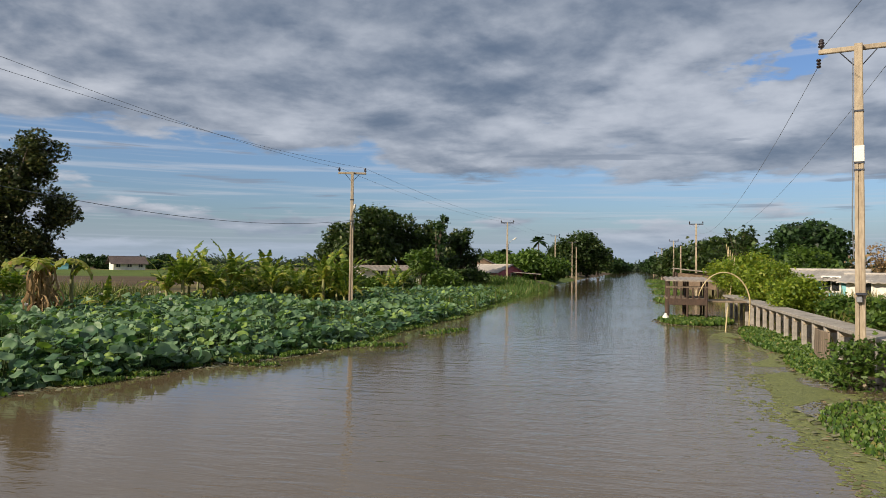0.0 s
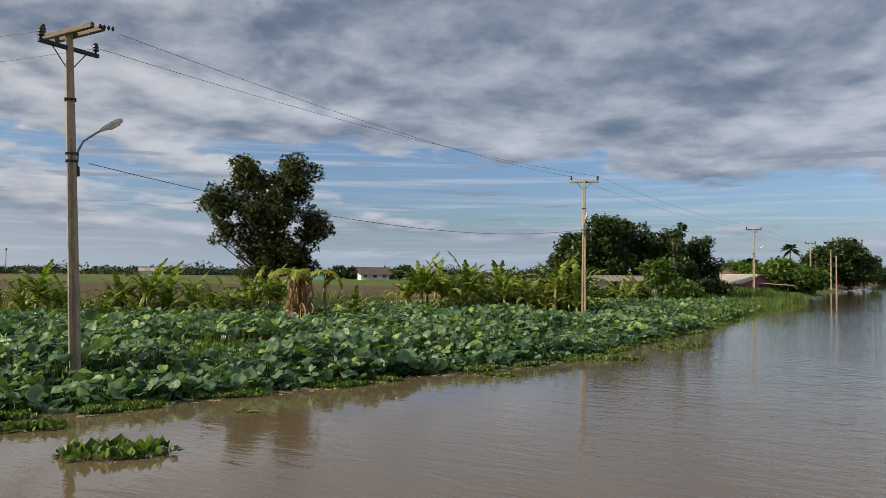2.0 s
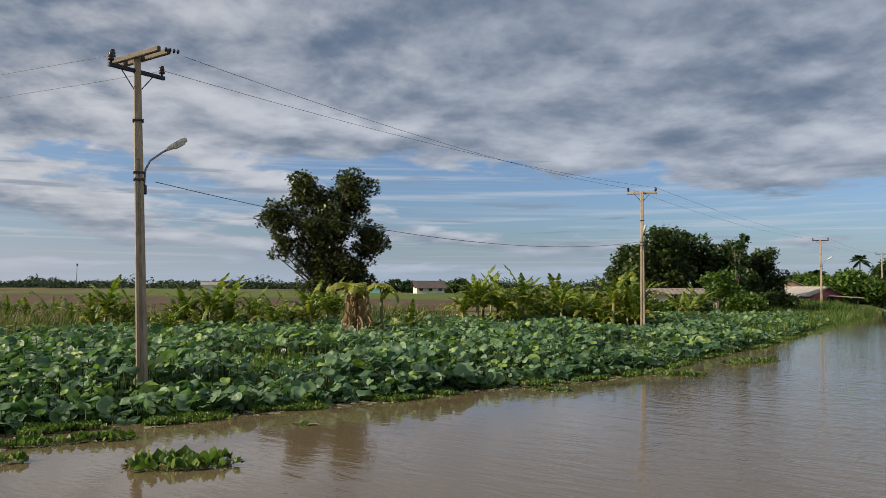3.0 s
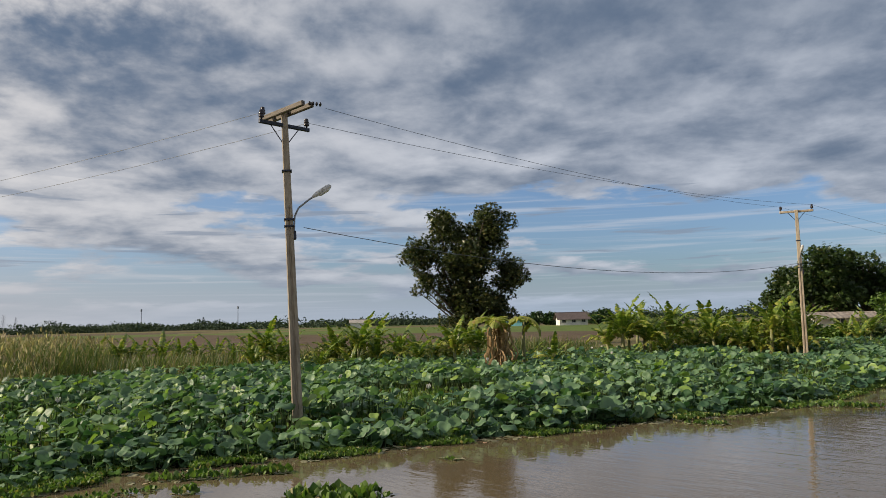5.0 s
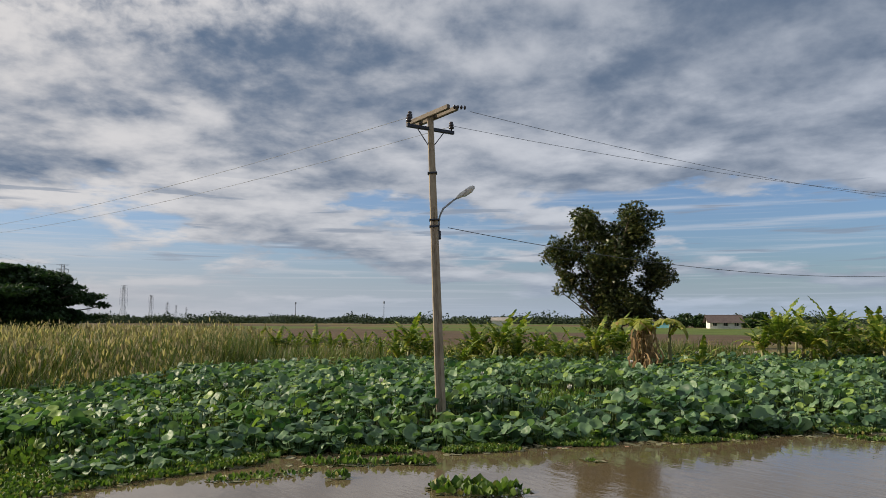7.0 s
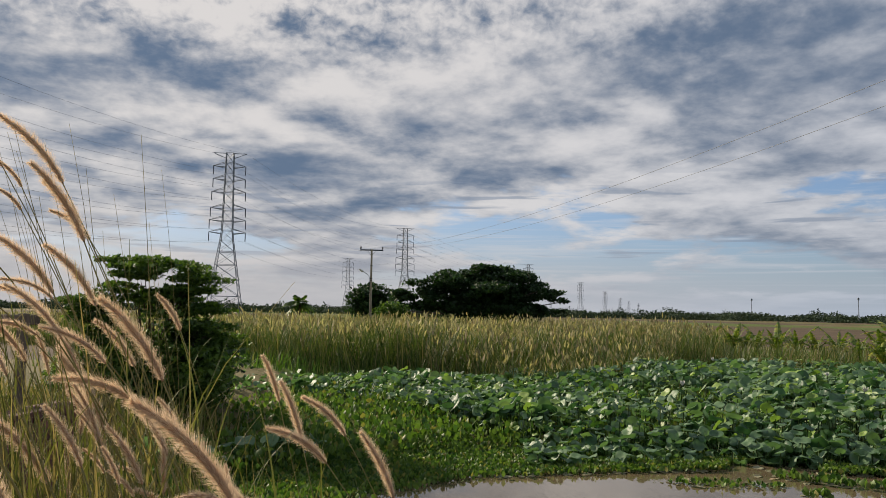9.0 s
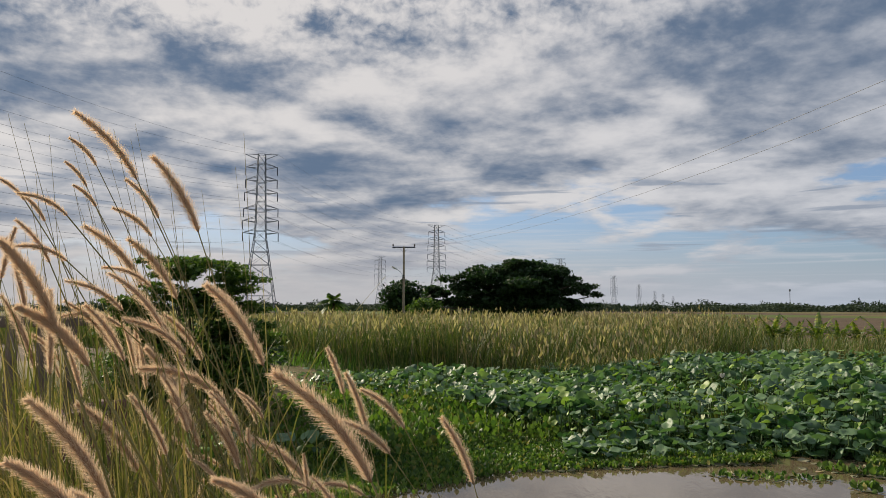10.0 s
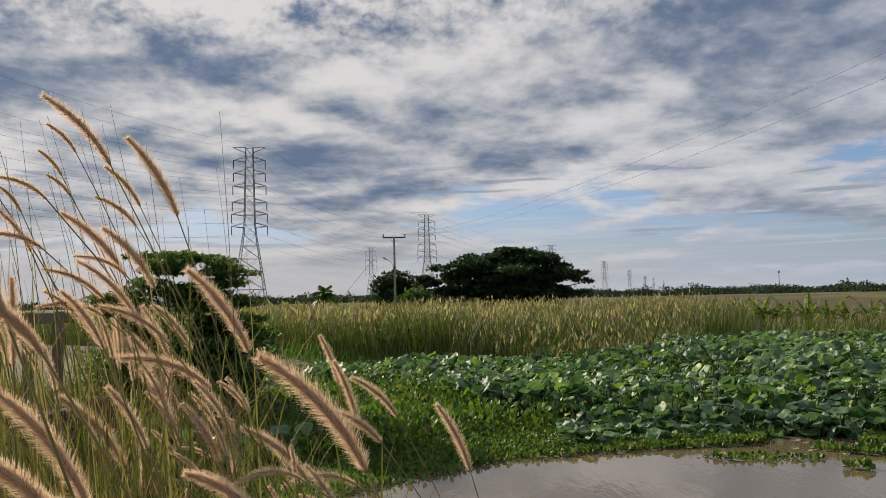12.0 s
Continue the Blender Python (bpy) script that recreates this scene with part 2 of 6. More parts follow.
WOOD_DARK = plain("dark_wood", (0.035, 0.022, 0.016), (0.075, 0.045, 0.032), 0.8, 3.0, 0.4, vary=0.2)
BAMBOO = plain("bamboo", (0.38, 0.30, 0.15), (0.55, 0.45, 0.26), 0.55, 5.0, 0.2, vary=0.15)
BARK = plain("bark", (0.055, 0.042, 0.032), (0.120, 0.092, 0.068), 0.95, 5.0, 0.8, stretch=(1, 1, 0.3))
ROOF_TIN = plain("rusty_tin", (0.20, 0.17, 0.15), (0.36, 0.32, 0.28), 0.6, 1.5, 0.2, stain=(0.16, 0.09, 0.05), metal=0.2)
ROOF_GREY = plain("grey_roof_sheet", (0.26, 0.24, 0.22), (0.40, 0.37, 0.34), 0.75, 0.8, 0.3, stain=(0.14, 0.12, 0.1))
ROOF_BROWN = plain("brown_roof_tile", (0.06, 0.045, 0.045), (0.11, 0.085, 0.08), 0.8, 1.0, 0.3)
WALL_PINK = plain("pink_paint", (0.42, 0.11, 0.14), (0.58, 0.18, 0.21), 0.75, 0.9, 0.15, stain=(0.24, 0.10, 0.10))
WALL_WHITE = plain("white_paint", (0.62, 0.59, 0.54), (0.80, 0.77, 0.72), 0.8, 0.8, 0.15, stain=(0.42, 0.38, 0.33))
WALL_BLUE = plain("pale_blue_paint", (0.16, 0.42, 0.48), (0.26, 0.56, 0.62), 0.7, 0.9, 0.15, stain=(0.12, 0.28, 0.3))
WALL_TIMBER = plain("timber_wall", (0.13, 0.09, 0.06), (0.24, 0.17, 0.12), 0.85, 1.5, 0.3)
DARK_GLASS = plain("dark_window", (0.012, 0.014, 0.018), (0.03, 0.034, 0.04), 0.15, 2.0, 0.02)
RED_BRICK = plain("old_brick", (0.10, 0.045, 0.032), (0.19, 0.085, 0.06), 0.9, 6.0, 0.5, vary=0.3)
FOAM = plain("white_foam", (0.6, 0.58, 0.52), (0.78, 0.76, 0.7), 0.7, 6.0, 0.2)

TREE_LEAF = leafy("tree_leaf", (0.014, 0.032, 0.009), (0.058, 0.098, 0.024), (0.10, 0.11, 0.03), 0.5, 0.25, 0.9)
TREE_OLIVE = leafy("olive_leaf", (0.014, 0.026, 0.009), (0.080, 0.098, 0.034), (0.15, 0.13, 0.05), 0.38, 0.24, 0.86)
TREE_DEEP = leafy("deep_leaf", (0.010, 0.028, 0.009), (0.036, 0.080, 0.020), None, 0.55, 0.2)
BUSH_BRIGHT = leafy("bright_leaf", (0.080, 0.140, 0.016), (0.240, 0.310, 0.032), (0.26, 0.27, 0.03), 0.5, 0.35, 0.8)
BUSH_LEAF = leafy("bush_leaf", (0.030, 0.070, 0.012), (0.120, 0.190, 0.032), None, 0.5, 0.3)
LOTUS_LEAF = leafy("lotus_leaf", (0.032, 0.088, 0.040), (0.150, 0.245, 0.120), (0.210, 0.310, 0.060), 0.5, 0.25, 0.84, 0.35, 0.45)
STALK = leafy("stalk", (0.03, 0.06, 0.015), (0.07, 0.12, 0.03), None, 0.6, 0.1)
HYACINTH = leafy("hyacinth_leaf", (0.030, 0.074, 0.014), (0.118, 0.186, 0.034), (0.22, 0.20, 0.06), 0.5, 0.3, 0.9, 0.9, 0.35)
GRASS_GREEN = leafy("fresh_grass", (0.036, 0.084, 0.014), (0.100, 0.170, 0.030), (0.22, 0.20, 0.08), 0.55, 0.35, 0.85)
REED = leafy("reed_blade", (0.040, 0.075, 0.016), (0.130, 0.155, 0.042), (0.27, 0.21, 0.11), 0.6, 0.25, 0.8, 0.25)
REED_HEAD = leafy("reed_plume", (0.20, 0.16, 0.10), (0.40, 0.34, 0.24), None, 0.8, 0.35)
BANANA_LEAF = leafy("banana_leaf", (0.050, 0.100, 0.014), (0.190, 0.245, 0.036), (0.32, 0.30, 0.06), 0.45, 0.28, 0.74, 0.8)
BANANA_YELLOW = leafy("yellowing_banana_leaf", (0.16, 0.20, 0.03), (0.36, 0.34, 0.08), (0.30, 0.2, 0.08), 0.5, 0.35, 0.8, 0.8)
BANANA_DRY = leafy("dry_banana_leaf", (0.14, 0.085, 0.04), (0.36, 0.25, 0.13), None, 0.85, 0.15, 0.9, 1.5)
BANANA_STEM = plain("banana_stem", (0.10, 0.11, 0.035), (0.22, 0.21, 0.08), 0.6, 4.0, 0.3, stain=(0.13, 0.08, 0.04), stretch=(1, 1, 0.2))
DEBRIS = leafy("dead_leaf", (0.09, 0.09, 0.045), (0.28, 0.27, 0.17), (0.36, 0.22, 0.14), 0.7, 0.1, 0.9, 3.0)
PLUME_HAIR = leafy("plume_hair", (0.60, 0.45, 0.33), (0.88, 0.74, 0.58), None, 0.8, 0.5, 0.9, 5.0, 0.1, (1.0, 0.95, 0.85))
PLUME_CORE = leafy("plume_core", (0.34, 0.19, 0.12), (0.54, 0.34, 0.23), None, 0.85, 0.15, 0.9, 6.0, 0.1, (1.0, 0.9, 0.8))
STRAW = leafy("straw_stem", (0.12, 0.115, 0.04), (0.32, 0.26, 0.11), None, 0.6, 0.25, 0.9, 3.0)
BLADE = leafy("tall_grass_blade", (0.060, 0.080, 0.020), (0.190, 0.195, 0.055), (0.40, 0.31, 0.15), 0.6, 0.3, 0.62, 1.2, 0.3, (1.3, 1.35, 0.8))
# the haze of distance is mixed into this leaf colour, greyer and bluer
HAZED_LEAF = leafy("hazed_far_leaf", (0.030, 0.048, 0.034), (0.058, 0.082, 0.052), None, 0.8, 0.1, 0.9, 0.02, 0.1)
DUCKWEED = leafy("duckweed", (0.12, 0.14, 0.045), (0.22, 0.24, 0.085), None, 0.6, 0.1, 0.9, 0.6)


# ---------------------------------------------------------------- mesh helpers
def spot(bearing, dist, z=0.0):
    a = radians(bearing)
    return Vector((-math.sin(a) * dist, math.cos(a) * dist, z))


class Geo:
    """Collects vertices and faces for one mesh."""

    def __init__(self):
        self.v, self.f = [], []

    def add(self, verts, faces, m=None):
        o = len(self.v)
        self.v += [tuple(m @ Vector(p)) for p in verts] if m is not None else [tuple(p) for p in verts]
        self.f += [tuple(i + o for i in q) for q in faces]
        return self

    def box(self, c, s, m=None, bevel=0.0):
        """A box with its vertical and horizontal edges slightly cut."""
        x, y, z = (d / 2 for d in s)
        b = min(bevel, x * 0.6, y * 0.6, z * 0.6)
        if b <= 0:
            p = [(c[0] + i * x, c[1] + j * y, c[2] + k * z) for k in (-1, 1) for j in (-1, 1) for i in (-1, 1)]
            q = [(0, 2, 3, 1), (4, 5, 7, 6), (0, 1, 5, 4), (2, 6, 7, 3), (0, 4, 6, 2), (1, 3, 7, 5)]
            return self.add(p, q, m)
        bm = bmesh.new()
        bmesh.ops.create_cube(bm, size=1.0, matrix=Matrix.Translation(c) @ Matrix.Diagonal((*s, 1)))
        bmesh.ops.bevel(bm, geom=bm.edges[:], offset=b, segments=1, affect="EDGES")
        bm.verts.index_update()
        p, q = [v.co[:] for v in bm.verts], [[v.index for v in fc.verts] for fc in bm.faces]
        bm.free()
        return self.add(p, q, m)

    def tube(self, pts, radii, n=8, m=None, caps=True, turn=0.0):
        pts = [Vector(p) for p in pts]
        rings, faces = [], []
        side = None
        for i, p in enumerate(pts):
            d = (pts[min(i + 1, len(pts) - 1)] - pts[max(i - 1, 0)]).normalized()
            if side is None:
                side = d.cross(Vector((0.31, 0.87, 0.2)) if abs(d.z) > 0.8 else Vector((0, 0, 1))).normalized()
            side = (side - d * side.dot(d)).normalized()
            other = d.cross(side)
            for j in range(n):
                a = 2 * math.pi * j / n + turn
                rings.append(p + (side * math.cos(a) + other * math.sin(a)) * radii[i])
        for i in range(len(pts) - 1):
            for j in range(n):
                a, b = i * n + j, i * n + (j + 1) % n
                faces.append((a, b, b + n, a + n))
        if caps:
            faces.append(tuple(range(n - 1, -1, -1)))
            faces.append(tuple(range((len(pts) - 1) * n, len(pts) * n)))
        return self.add(rings, faces, m)

    def lathe(self, rows, n=12, m=None):
        """A turned body: rows of (radius, height)."""
        p = [(r * math.cos(2 * math.pi * j / n), r * math.sin(2 * math.pi * j / n), h) for r, h in rows for j in range(n)]
        q = [(i * n + j, i * n + (j + 1) % n, (i + 1) * n + (j + 1) % n, (i + 1) * n + j) for i in range(len(rows) - 1) for j in range(n)]
        q += [tuple(range(n - 1, -1, -1)), tuple(range((len(rows) - 1) * n, len(rows) * n))]
        return self.add(p, q, m)

    def mesh(self, name, mat, smooth=False):
        me = bpy.data.meshes.new(name)
        me.from_pydata(self.v, [], self.f)
        me.materials.append(mat)
        if smooth:
            me.polygons.foreach_set("use_smooth", [True] * len(me.polygons))
        me.update()
        return me


def part(name, geo, mat, parent=None, label="", smooth=False, m=None, kind=""):
    """Links a Geo (or a ready mesh) as one object, under its thing."""
    me = geo if isinstance(geo, bpy.types.Mesh) else geo.mesh(name, mat, smooth)
    ob = new(name, me)
    if parent is not None:
        ob.parent = parent
    if m is not None:
        ob.matrix_basis = m
    return tagged(ob, label, kind=kind)


def thing(name, label, category, m=None, group="", kind=""):
    ob = new(name)
    ob.empty_display_size = 0.2
    if m is not None:
        ob.matrix_basis = m
    return tagged(ob, label, category, group, kind)


def swarm(name, tv, tf, mats, mat, smooth=False):
    """Many small copies of one shape joined into one mesh; mats: an array of n 4x4 matrices."""
    tv, n = np.asarray(tv, float), len(mats)
    co = np.einsum("nij,vj->nvi", mats[:, :3, :3], tv) + mats[:, None, :3, 3]
    me = bpy.data.meshes.new(name)
    nv, flat = len(tv), [i for q in tf for i in q]
    sizes = np.array([len(q) for q in tf])
    me.vertices.add(n * nv)
    me.vertices.foreach_set("co", co.reshape(-1))
    loops = (np.array(flat)[None, :] + (np.arange(n) * nv)[:, None]).reshape(-1)
    me.loops.add(len(loops))
    me.loops.foreach_set("vertex_index", loops.astype(np.int32))
    tot = np.tile(sizes, n)
    me.polygons.add(len(tot))
    me.polygons.foreach_set("loop_start", np.concatenate([[0], np.cumsum(tot)[:-1]]).astype(np.int32))
    if smooth:
        me.polygons.foreach_set("use_smooth", np.ones(len(tot), bool))
    me.materials.append(mat)
    me.update(calc_edges=True)
    me.validate()
    return me


def turns(n, rng, pos, size, tilt=0.6, aspect=None, lean=None):
    """n matrices at pos: turned at random about z, tilted by up to about `tilt` radians, scaled by size."""
    a = rng.uniform(0, 2 * np.pi, n)
    t = np.abs(rng.normal(0, tilt, n)) if np.isscalar(tilt) else tilt
    b = rng.uniform(0, 2 * np.pi, n)
    ca, sa = np.cos(a), np.sin(a)
    z = np.zeros(n)
    rz = np.stack([np.stack([ca, -sa, z], 1), np.stack([sa, ca, z], 1), np.stack([z, z, z + 1], 1)], 1)
    ax = np.stack([np.cos(b), np.sin(b), z], 1)
    if lean is not None:
        ax = ax * 0.8 + np.asarray(lean)[None, :]
        ax /= np.linalg.norm(ax, axis=1)[:, None]
    c, s = np.cos(t), np.sin(t)
    kx, ky = ax[:, 0], ax[:, 1]
    kmat = np.stack([np.stack([z, z, ky], 1), np.stack([z, z, -kx], 1), np.stack([-ky, kx, z], 1)], 1)
    rt = np.eye(3)[None] + s[:, None, None] * kmat + (1 - c)[:, None, None] * (kmat @ kmat)
    r = rt @ rz
    size = np.broadcast_to(size, (n,))
    sc = np.stack([size, size, size if aspect is None else size * aspect], 1)
    m = np.zeros((n, 4, 4))
    m[:, :3, :3] = r * sc[:, None, :]
    m[:, :3, 3] = pos
    m[:, 3, 3] = 1
    return m


# small leaf shapes, about one unit long
LEAF_V = [(0, 0, 0), (-0.24, 0.45, 0.07), (0.24, 0.45, 0.07), (0, 1, -0.06)]
LEAF_F = [(0, 2, 3, 1)]
SPRAY_V = [(0, 0, 0), (-0.3, 0.42, 0.1), (0.0, 0.5, 0), (0.3, 0.42, 0.08), (-0.12, 1, -0.08), (0.2, 0.95, 0.04),
           (-0.55, 0.1, 0.05), (-0.5, 0.5, -0.05), (0.55, 0.15, 0.03), (0.6, 0.6, -0.08)]
SPRAY_F = [(0, 2, 4, 1), (0, 3, 5, 2), (0, 1, 7, 6), (0, 8, 9, 3)]


def crown(rng, clumps, per, leaf, spread=1.0):
    """Leaf matrices on clumps: rows of centre x, y, z, radius, flattening."""
    out = []
    for x, y, z, r, fl in clumps:
        n = max(8, int(per * r * r))
        d = rng.normal(0, 1, (n, 3))
        d /= np.linalg.norm(d, axis=1)[:, None]
        rad = r * rng.uniform(0.35, 1.0, n) ** 0.45 * (1 + 0.22 * np.sin(d[:, 0] * 7 + x) * np.cos(d[:, 1] * 6 + z) + rng.normal(0, 0.09, n))
        p = d * rad[:, None] * np.array([1, 1, fl]) + np.array([x, y, z])
        out.append(turns(n, rng, p, leaf * rng.uniform(0.6, 1.35, n), 1.0))
    return np.concatenate(out)


def tree(name, at, height, width, mat, label, seed, leaf=0.3, per=60, trunk=0.16, base=0.3, clumps=26, flat=0.75, group="", deep=None,
         category="tree", clump_r=0.2, lobes=None, skirt=0.0, stems=1):
    """A tree: tapered trunk, limbs to every clump of leaves, a crown with an uneven outline.
    base: where the crown begins, as a share of the height; lobes: shares (x, z, radius) of the crown's main masses."""
    rng = np.random.default_rng(seed)
    ob = thing(name, label, category, pose(at[0], at[1], at[2]), group)
    lobes = lobes or [(0.0, 0.5 + base / 2, 0.5)]
    cl = []
    share = sum(l[2] ** 2 for l in lobes)
    bx, by = math.cos(rng.uniform(0, 6)), 0.0
    for lx, lz, lr in lobes:
        k = max(3, int(clumps * lr * lr / share))
        for i in range(k):
            d = rng.normal(0, 1, 3)
            d /= np.linalg.norm(d)
            q = rng.uniform(0.45, 1.0)
            hx, hz = lr * width * q, min(lr * width * q, (1 - base) * height * 0.5)
            r = clump_r * width * lr * rng.uniform(0.75, 1.35)
            # the tree's own left-right axis lies across the line of sight
            u = Vector((at[1], -at[0], 0)).normalized()
            c = u * (lx * width + d[0] * max(hx - r * 0.6, 0)) + Vector((u.y, -u.x, 0)) * (d[1] * max(hx - r * 0.6, 0))
            z = lz * height + d[2] * max(hz - r * 0.5, 0)
            z = min(max(z, base * height), height - r * flat * 0.8)
            cl.append((c.x, c.y, z, r, flat))
    if skirt:
        for i in range(int(clumps * 0.5)):
            a, q = rng.uniform(0, 6.28), rng.uniform(0.2, 0.9)
            r = clump_r * width * 0.45
            cl.append((math.cos(a) * width * 0.42 * q, math.sin(a) * width * 0.42 * q, rng.uniform(0.06, skirt) * height, r, 0.8))
    part("crown", swarm("crown", SPRAY_V, SPRAY_F, crown(rng, cl, per, leaf), mat), mat, ob)
    g = Geo()
    fork = max(base * 0.75, 0.12) * height
    for s in range(stems):
        sx = (s - (stems - 1) / 2) * trunk * 2.2
        lean = rng.uniform(-0.04, 0.04, 2) * height
        pts = [(sx, 0, -0.3), (sx * 1.1, 0, 0.25), (sx * 1.3 + lean[0] * 0.4, lean[1] * 0.4, fork * 0.55), (sx * 1.6 + lean[0], lean[1], fork),
               (sx * 2 + lean[0] * 1.5, lean[1] * 1.5, height * 0.72)]
        g.tube(pts, [trunk * 1.5, trunk * 1.05, trunk * 0.85, trunk * 0.75, trunk * 0.2], 9)
    part("trunk", g, BARK, ob, smooth=True)
    limbs = Geo()
    for x, y, z, r, fl in cl[:: max(1, clumps // 36)]:
        if z < fork * 0.7:
            continue
        s = Vector((lean[0], lean[1], fork + (z - fork) * rng.uniform(0.0, 0.35)))
        e = Vector((x, y, z))
        mid = s.lerp(e, 0.5) + Vector((rng.uniform(-.3, .3), rng.uniform(-.3, .3), rng.uniform(-0.1, 0.35))) * r
        w = trunk * rng.uniform(0.25, 0.5)
        limbs.tube([s, mid, e], [w, w * 0.65, w * 0.2], 5, caps=False)
    part("branchwork", limbs, BARK, ob, smooth=True)
    return ob


# ---------------------------------------------------------------- the lie of the land
EDGE = [(-60, -3.0), (-14, -5.0), (-7, -6.5), (-4, -8.5), (-1.6, -11.2), (0.5, -13.1), (3, -13.6), (5.1, -14.0), (7.2, -13.7), (8.7, -12.9), (11, -12.3),
        (14, -11.3), (18, -10.3), (20, -9.5), (23, -8.9), (29, -9.0), (37, -8.8), (59, -9.6), (100, -9.4), (150, -9.6), (280, -8.5), (900, -7.0)]


def left_edge(y):
    return float(np.interp(y, [e[0] for e in EDGE], [e[1] for e in EDGE]))


def lotus_back(y):
    return float(np.interp(y, [-30, -10, 0, 5, 12, 20, 36, 48, 62, 80], [-24, -26, -27, -30, -33, -33, -30, -26, -20, -14]))


def right_edge(y):
    return float(np.interp(y, [-60, 6, 10, 16, 24, 40, 60, 140, 900], [4.5, 4.5, 5.4, 6.6, 6.4, 6.2, 6.0, 5.0, 6.0]))


def land_z(x, y):
    """Height of the ground."""
    le, lb, re = left_edge(y), lotus_back(y) if y < 80 else left_edge(y) - 1.5, right_edge(y)
    n = noise.noise(Vector((x * 0.12, y * 0.12, 0))) * 0.12
    if x > re:
        z = -0.5 + 1.35 * min(1, (x - re) / 1.6)
    elif x > le:
        z = -1.2
    elif x > lb:
        z = -0.28
    else:
        z = -0.28 + 0.85 * min(1, (lb - x) / 3.0)
    # the bank on which the camera stands
    d = math.hypot(x - 1.8, y + 2.5)
    near = max(0.0, 1 - max(0, d - 4.2) / 2.4)
    z = max(z, -1.2 + 2.35 * min(1, near * 1.4)) if near > 0 else z
    # and the strip behind it
    if y < -3:
        s = min(1, (-3 - y) / 3.0)
        z = max(z, -1.2 + 2.3 * s) if x > le - 1 else max(z, -0.28 + s * 0.9)
    return z + n * (1 if z > 0 else 0.4)


def grid_sheet(xs, ys, fn):
    v = [(x, y, fn(x, y)) for y in ys for x in xs]
    w = len(xs)
    f = [(j * w + i, j * w + i + 1, (j + 1) * w + i + 1, (j + 1) * w + i) for j in range(len(ys) - 1) for i in range(w - 1)]
    return v, f


def build_land():
    xs = [-4500, -2500, -1300, -700, -400, -250, -160, -110, -80, -62, -52] + list(np.arange(-46, 26, 0.75)) + [30, 36, 46, 60, 90, 140, 250, 500, 1200, 2500, 4500]
    ys = [-4500, -2200, -900, -400, -200, -110, -70, -45, -32, -24] + list(np.arange(-20, 62, 0.9)) + [66, 72, 80, 90, 105, 125, 150, 190, 240, 320, 450, 650, 900, 1500, 2600, 4500]
    g = Geo()
    g.add(*grid_sheet(xs, ys, land_z))
    tagged(part("ground", g, GROUND, smooth=True), "flat farmland of green and straw-coloured fields beside a canal", "ground", kind="structure")
    g = Geo()
    wx, wy = list(np.linspace(-46, 12, 6)), [-40, 0, 60, 160, 400, 900]
    g.add(*grid_sheet(wx, wy, lambda x, y: 0.0))
    tagged(part("water", g, WATER), "muddy brown canal water with small wind ripples", "water", kind="structure")


build_land()


# ---------------------------------------------------------------- utility poles and cables
SHAFT_H = 8.0


def pole_shaft(h, w0, w1):
    """A square concrete post, tapered, with cut corners and a groove down two faces."""
    g = Geo()
    sec = [(-1, -.8), (-.8, -1), (-.28, -1), (-.2, -.72), (.2, -.72), (.28, -1), (.8, -1), (1, -.8), (1, .8), (.8, 1), (.28, 1), (.2, .72), (-.2, .72), (-.28, 1), (-.8, 1), (-1, .8)]
    n = len(sec)
    v = []
    for z, w, q in ((-1.2, w0, 1), (h * 0.70, w0 + (w1 - w0) * 0.7, 1), (h * 0.705, w0 + (w1 - w0) * 0.7, 0), (h, w1, 0)):
        for x, y in sec:
            yy = y if q else (math.copysign(1, y) if abs(y) < 0.99 and abs(x) < 0.3 else y)
            v.append((x * w / 2, yy * w / 2, z))
    f = [(i * n + j, i * n + (j + 1) % n, (i + 1) * n + (j + 1) % n, (i + 1) * n + j) for i in range(3) for j in range(n)]
    f += [tuple(range(3 * n, 4 * n)), tuple(range(n - 1, -1, -1))]
    return g.add(v, f)


def insulator(m):
    return Geo().lathe([(0.02, 0), (0.02, 0.05), (0.065, 0.06), (0.07, 0.10), (0.045, 0.115), (0.065, 0.13), (0.065, 0.17), (0.04, 0.185), (0.055, 0.2), (0.05, 0.235), (0.02, 0.25)], 10, m)


